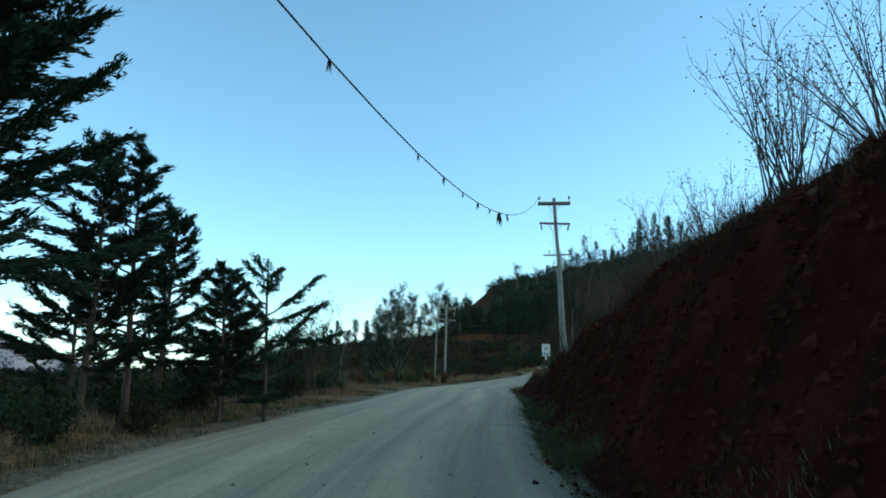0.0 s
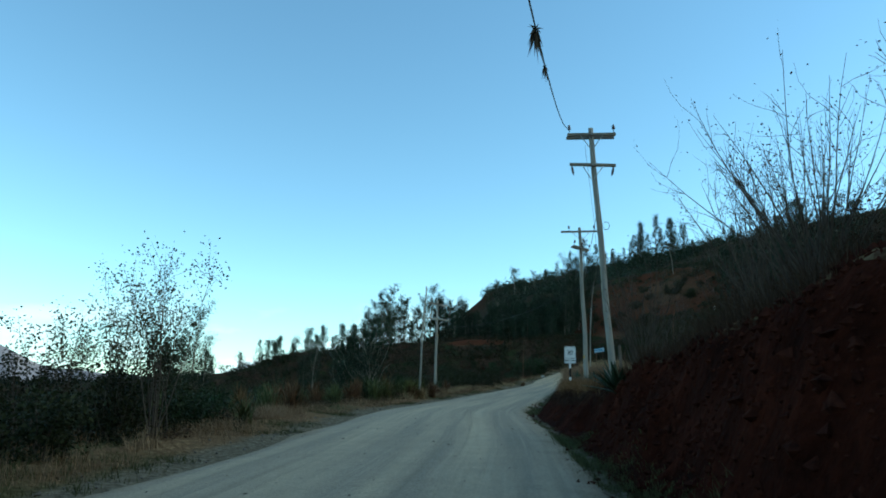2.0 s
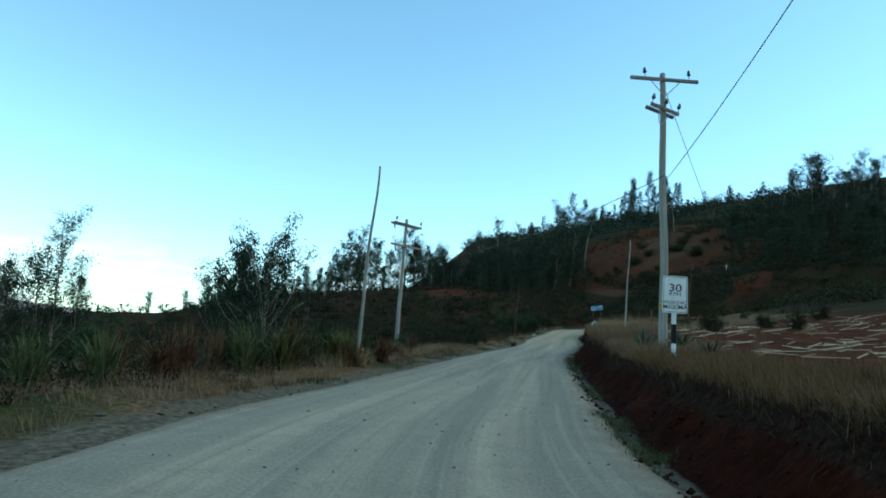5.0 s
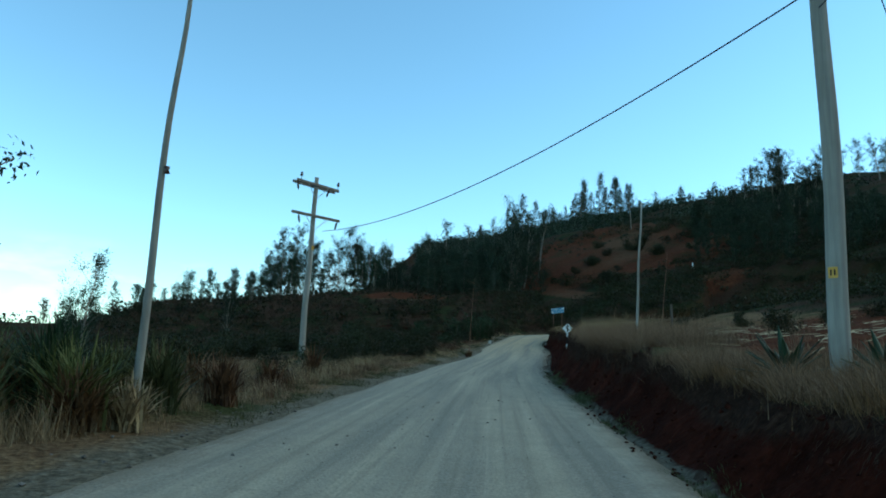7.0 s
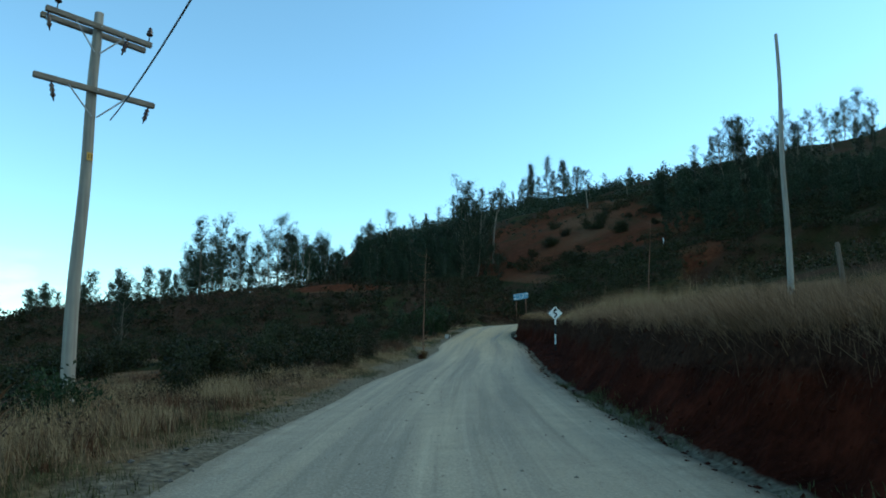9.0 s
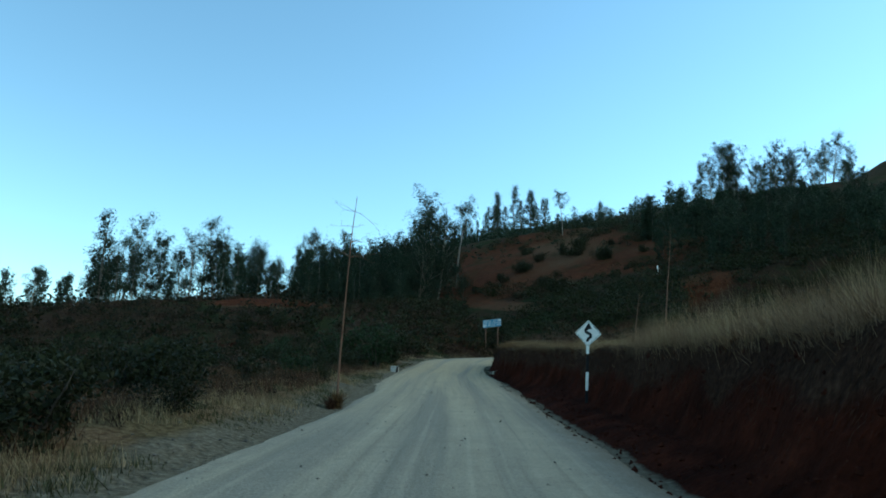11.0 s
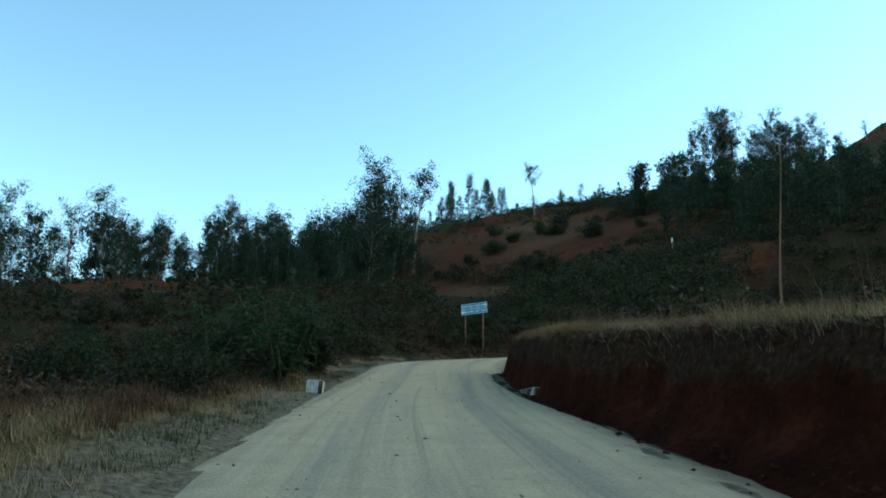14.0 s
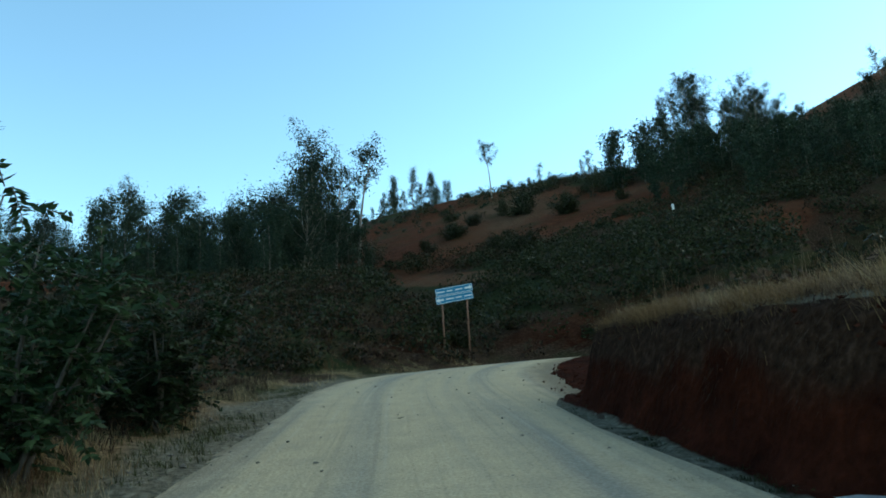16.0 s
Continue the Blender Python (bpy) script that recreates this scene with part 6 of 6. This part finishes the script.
blades("bank_top_grass", *strip(52000, 72, 102, 4.4, 9.0, 6, -0.35, 2.2, 1.5, True), 0.56, 0.0055, M_DRY, "tall dry golden grass on top of the bank", 0.8, 6)
blades("field_edge_grass", *strip(30000, 54, 74, 4.4, 7.2, 30, -0.3, 2.0, 1.5, True), 0.54, 0.0055, M_DRY, "tall dry golden grass between the bank and the field", 0.8, 30)
blades("low_bank_grass", *strip(46000, 100, 146, 4.0, 9.0, 27, -0.3, 1.6, 1.4, True), 0.34, 0.005, M_DRY, "short dry grass on top of the bank at the bend", 0.7, 27)
blades("bank_edge_grass", *strip(36000, 32, 60, 4.0, 6.6, 26, -0.6, 2.0, 1.3, True), 0.30, 0.008, M_BROWNGRASS, "dry grass along the bank below the field", 0.5, 26)
blades("bank_field_grass", *strip(36000, 86, 146, 8.0, 20, 7, -0.2, 4.0, 1.0, True), 0.42, 0.007, M_DRY, "dry grass on the slope above the bank", 0.45, 7)
blades("bank_fringe_grass", *strip(36000, 28, 144, 4.2, 6.4, 8, -0.2, 2.0, 1.5, True), 0.30, 0.005, M_BROWNGRASS, "brown grass hanging over the bank's edge", 0.9, 8)
blades("high_bank_grass", *strip(36000, -6, 34, 4.6, 9.0, 9, -0.25, 2.0, 1.4, True), 0.45, 0.006, M_ROOTS, "brown dry grass on the high bank", 0.5, 9)
blades("golden_meadow_grass", *strip(64000, 54, 86, -4.5, -15, 11, -0.15, 2.4), 0.52, 0.007, M_DRY, "knee-high golden dry grass beside the road", 0.5, 11)
blades("pale_meadow_grass", *strip(26000, 84, 146, -3.4, -7, 14, 0.1, 1.6), 0.28, 0.006, M_DRY, "scattered pale dry grass at the bend", 0.6, 14)
blades("corner_bank_grass", *strip(16000, 114, 137, 3.6, 6.0, 16, -0.2, 1.4, 1.3, True), 0.26, 0.0045, M_DRY, "dry golden grass on the bank at the bend", 0.5, 16)
blades("corner_fringe_grass", *strip(18000, 114, 137, 3.1, 4.4, 17, -0.4, 1.6, 1.0, True), 0.24, 0.0045, M_BROWNGRASS, "brown grass over the bank edge at the bend", 0.9, 17)
blades("hanging_root_grass", *strip(70000, 30, 140, 2.8, 5.8, 19, -0.6, 2.5, 1.0, False, True), 0.20, 0.0042, M_ROOTS, "dark dry roots and grass hanging down the upper bank", 0.8, 19, 0.05, True)
blades("hanging_bank_grass", *strip(52000, 30, 138, 2.8, 5.6, 18, -0.3, 2.5, 1.0, False, True), 0.18, 0.0045, M_ROOTS, "thin brown grass and roots hanging on the upper bank", 1.3, 18)
blades("rusty_meadow_grass", *strip(60000, 56, 132, -4.4, -14, 12, -0.1, 2.6), 0.45, 0.010, M_BROWNGRASS, "rusty dead grass mixed with low weeds", 0.6, 12)
blades("corner_grass", *strip(9000, 120, 134, 1.6, 2.6, 13, -0.1, 1.0, 0.5), 0.05, 0.006, M_SCRUB, "dark grass in the ditch at the foot of the bank", 0.6, 13)
blades("waving_bank_grass", *strip(16000, 82, 100, 5.2, 9.5, 20, -0.3, 2.0, 1.0, True), 0.95, 0.0045, M_DRY, "waist-high pale grass on the bank above the sign", 0.4, 20)
blades("tall_seed_grass", *strip(3600, 55, 144, 4.4, 9.0, 10, -0.2, 2.0, 1.4, True), 1.0, 0.005, M_DRY, "single tall dry grass stems on the bank", 0.3, 10)


def lumps(name, x, y, size, material, label, category, seed, squash=0.6, lift=0.0):
    """Many small uneven stones or clods in one mesh."""
    rng = np.random.default_rng(seed)
    n = len(x)
    z = land(x, y) + lift
    r = size * np.clip(np.exp(rng.normal(size=n) * 0.5), 0.4, 2.6)
    d = np.array([(1, 0, 0), (0, 1, 0), (-1, 0, 0), (0, -1, 0), (0, 0, 1), (0, 0, -1)], float)
    v = d[None] * r[:, None, None] * rng.uniform(0.6, 1.3, (n, 6, 1)) * np.array([1, 1, squash])
    a = rng.uniform(0, 6.283, n)
    c, s = np.cos(a)[:, None], np.sin(a)[:, None]
    v = np.stack([v[:, :, 0] * c - v[:, :, 1] * s, v[:, :, 0] * s + v[:, :, 1] * c, v[:, :, 2]], -1) + rng.normal(size=(n, 6, 3)) * r[:, None, None] * 0.15
    v += np.stack([x, y, z], -1)[:, None]
    tri = np.array([(0, 1, 4), (1, 2, 4), (2, 3, 4), (3, 0, 4), (1, 0, 5), (2, 1, 5), (3, 2, 5), (0, 3, 5)])
    return tagged(new(name, quad_mesh(name, v[:, tri].reshape(-1, 3), 3, material)), label, category, kind="stuff")


def spread_places(n, y0, y1, u0, u1, seed):
    rng = np.random.default_rng(seed)
    i = rng.integers(np.searchsorted(CY[:ROUND], y0), np.searchsorted(CY[:ROUND], min(y1, CY[ROUND - 1])), n)
    u = rng.uniform(u0, u1, n)
    return CX[i] + CTY[i] * u + rng.normal(size=n) * 0.1, CY[i] - CTX[i] * u + rng.uniform(-0.25, 0.25, n)


lumps("road_stones", *spread_places(1700, 0, 146, -3.0, 2.8, 31), 0.016, M_ROCK, "scattered small grey stones on the gravel road", "stones", 31, 0.6, 0.025)
lumps("edge_stones", *spread_places(900, 0, 146, -4.2, -2.9, 32), 0.022, M_ROCK, "loose stones along the road's edge", "stones", 32, 0.6, 0.02)
lumps("foot_clods", *spread_places(2600, -4, 142, 2.9, 4.1, 33), 0.026, M_CLOD, "red clods fallen at the foot of the bank", "clods", 33, 0.7, 0.02)
lumps("bank_clods", *spread_places(6000, -8, 140, 3.8, 5.6, 34), 0.028, M_CLOD, "clods and stones in the cut red bank", "clods", 34, 0.9)
lumps("high_bank_clods", *spread_places(5600, -8, 30, 3.8, 6.0, 35), 0.042, M_CLOD, "rough stones and clods in the high red bank", "clods", 35, 0.9)


def scrub(name, x, y, size, per, leaf, material, label, seed):
    rng = np.random.default_rng(seed)
    n = len(x)
    r = size * rng.uniform(0.5, 1.5, n)
    c = np.stack([x, y, land(x, y) + r * 0.4], -1)
    d = unit(rng.normal(size=(n * per, 3))) * rng.uniform(0.25, 1.0, (n * per, 1)) ** 0.45
    lump = np.repeat(unit(rng.normal(size=(n, 3))) * 0.35, per, 0) * np.abs(d[:, :1])
    pts = np.repeat(c, per, 0) + (d + lump) * np.repeat(r, per)[:, None] * np.array([0.8, 0.8, 0.6])
    return tagged(new(name, quad_mesh(name, leaves(rng, pts, leaf, leaf * 0.55, 0.1), 4, material)), label, "scrub", kind="stuff")


def area(n, x0, x1, y0, y1, seed, patch, size, test=None):
    rng = np.random.default_rng(seed)
    x, y = rng.uniform(x0, x1, n * 4), rng.uniform(y0, y1, n * 4)
    keep = rough(x, y, size, seed, 3) > patch
    if test is not None:
        keep &= test(x, y)
    return x[keep][:n], y[keep][:n]


def off_road(x, y, gap=6.0):
    d = np.full(len(x), 1e9)
    for i in range(0, len(CX), 6):
        d = np.minimum(d, (x - CX[i]) ** 2 + (y - CY[i]) ** 2)
    return d > gap * gap


def below_scarp(x, y):
    """False on the red scarp and just downhill of it."""
    lip = np.interp(y, [166, 172, 180, 190, 204, 212], [45.5, 43.4, 42.2, 41.2, 38.0, 36.5])
    return (np.abs(x - lip + 1.5) > 4.0) | (y < 168) | (y > 208)


BARE = lambda x, y: off_road(x, y) & below_scarp(x, y) & (np.minimum(np.minimum(np.hypot((x - 61) / 19, (y - 207) / 27), np.hypot((x - 67) / 14, (y - 187) / 14)), np.hypot((x - 64) / 5, (y - 158) / 3)) > rough(x, y, 7, 3, 2) * 0.55 + 0.9)
OPEN_SLOPE = lambda x, y: off_road(x, y) & (np.hypot((x - 11) / 8, (y - 164.5) / 3.6) > 1)
scrub("hill_scrub", *area(2400, 22, 130, 146, 235, 41, -0.55, 14, BARE), 1.1, 95, 0.25, M_SCRUB, "dense dark scrub covering the hillside", 41)
scrub("hill_bracken", *area(1300, 24, 110, 146, 215, 48, -0.3, 9, BARE), 0.8, 60, 0.22, M_BRACKEN, "dead brown undergrowth among the scrub", 48)
scrub("slope_scrub", *area(1350, -40, 34, 118, 185, 42, -0.7, 9, OPEN_SLOPE), 0.85, 90, 0.19, M_SCRUB, "dark scrub on the slope outside the bend", 42)
scrub("slope_bracken", *area(1900, -34, 34, 112, 180, 49, -0.6, 7, OPEN_SLOPE), 0.6, 60, 0.17, M_PALEBRACKEN, "dead brown undergrowth on the slope outside the bend", 49)
scrub("valley_scrub", *area(1500, -75, -6, 15, 150, 43, -0.35, 12, off_road), 0.85, 80, 0.2, M_SCRUB, "low scrub on the falling ground towards the valley", 43)
scrub("far_scrub", *area(1100, -120, 20, 150, 330, 44, -0.25, 20), 1.8, 50, 0.5, M_SCRUB, "far bushes on the low ridge", 44)
scrub("right_scrub", *area(1300, 45, 130, 100, 165, 45, -0.5, 12, off_road), 1.5, 80, 0.3, M_SCRUB, "dark scrub on the slope above the fields", 45)
scrub("far_woods", *area(700, 35, 170, 235, 480, 47, -0.15, 25), 4.0, 70, 0.9, M_EUCA, "distant woods on the upper slope", 47)
scrub("ridge_wood", *area(150, 78, 152, 335, 382, 54, -0.3, 16), 4.5, 110, 0.75, M_EUCA, "dark wood along the far ridge", 54)
scrub("ridge_scrub", *area(260, 55, 130, 185, 260, 46, 0.1, 10), 0.55, 50, 0.25, M_EUCA, "small bushes along the ridge", 46)
scrub("bank_brush", *spread_places(130, 17, 31, 6.4, 11, 53), 0.75, 420, 0.045, M_BRACKEN, "dense dry brush above the high bank", 53)
scrub("verge_weeds", *spread_places(620, 22, 134, -13, -5.0, 51), 0.36, 110, 0.06, M_SCRUB, "low dark weeds among the verge grass", 51)
scrub("verge_bracken", *spread_places(620, 26, 134, -12, -4.8, 52), 0.36, 110, 0.06, M_PALEBRACKEN, "dead brown weeds among the verge grass", 52)


def straw():
    rng = np.random.default_rng(60)
    n = 420
    x, y = rng.uniform(10, 30, n), rng.uniform(44, 78, n)
    keep = off_road(x, y, 6.5)
    x, y = x[keep], y[keep]
    n = len(x)
    a, ln = rng.normal(size=n) * 0.5 + 0.3, rng.uniform(0.2, 0.8, n)
    d = np.stack([np.cos(a), np.sin(a), rng.uniform(-0.05, 0.25, n)], -1) * ln[:, None]
    s = np.stack([-np.sin(a), np.cos(a), 0 * a], -1) * 0.018
    c = np.stack([x, y, land(x, y) + 0.06], -1)
    up = np.array([0, 0, 0.02])
    q = np.stack([c - d - s, c + d - s, c + d + s + up, c - d + s + up], 1)
    tagged(new("field_straw", quad_mesh("field_straw", q, 4, M_STRAW)), "pale maize stubble lying on the red field", "straw", kind="stuff")


straw()


def fallen_branch(x, y, turn, length, seed, material, label):
    rng = np.random.default_rng(seed)
    root = thing("fallen_branch", pose(x, y, gz(x, y) + 0.05, 0, 0, turn), label, "branch", "fallen branches")
    limb = curved(rng, (0, 0, 0), (1, 0, 0.12), length, 7, 0.35, -0.1)
    part("limb", mesh_from("limb", *tube(limb, list(np.linspace(0.035, 0.01, 8)), 6), material, True), root)
    for q in (3, 4, 5, 6):
        part("twig", mesh_from("twig", *tube(curved(rng, limb[q], (0.6, rng.normal(), rng.uniform(0, 0.8)), length * 0.3, 4, 0.6), [0.012, 0.01, 0.008, 0.006, 0.003], 4), material, True), root)


for k, (yy, uu, turn, ln, mat) in enumerate([(53.4, 5.3, -10, 1.3, M_STRAW), (55.2, 6.4, 25, 1.5, M_STALK), (46.8, 5.2, 5, 1.1, M_STALK), (39.4, 5.6, 15, 0.9, M_STRAW), (70.0, 5.4, 20, 1.2, M_STALK), (66.2, 5.2, 40, 1.4, M_STALK), (31.0, 7.0, 35, 1.9, M_STALK), (118.0, 6.0, 50, 1.0, M_STALK)]):
    x, y = at_road(yy, uu)
    fallen_branch(x, y, turn, ln, 700 + k, mat, "bare fallen branch lying on the bank")
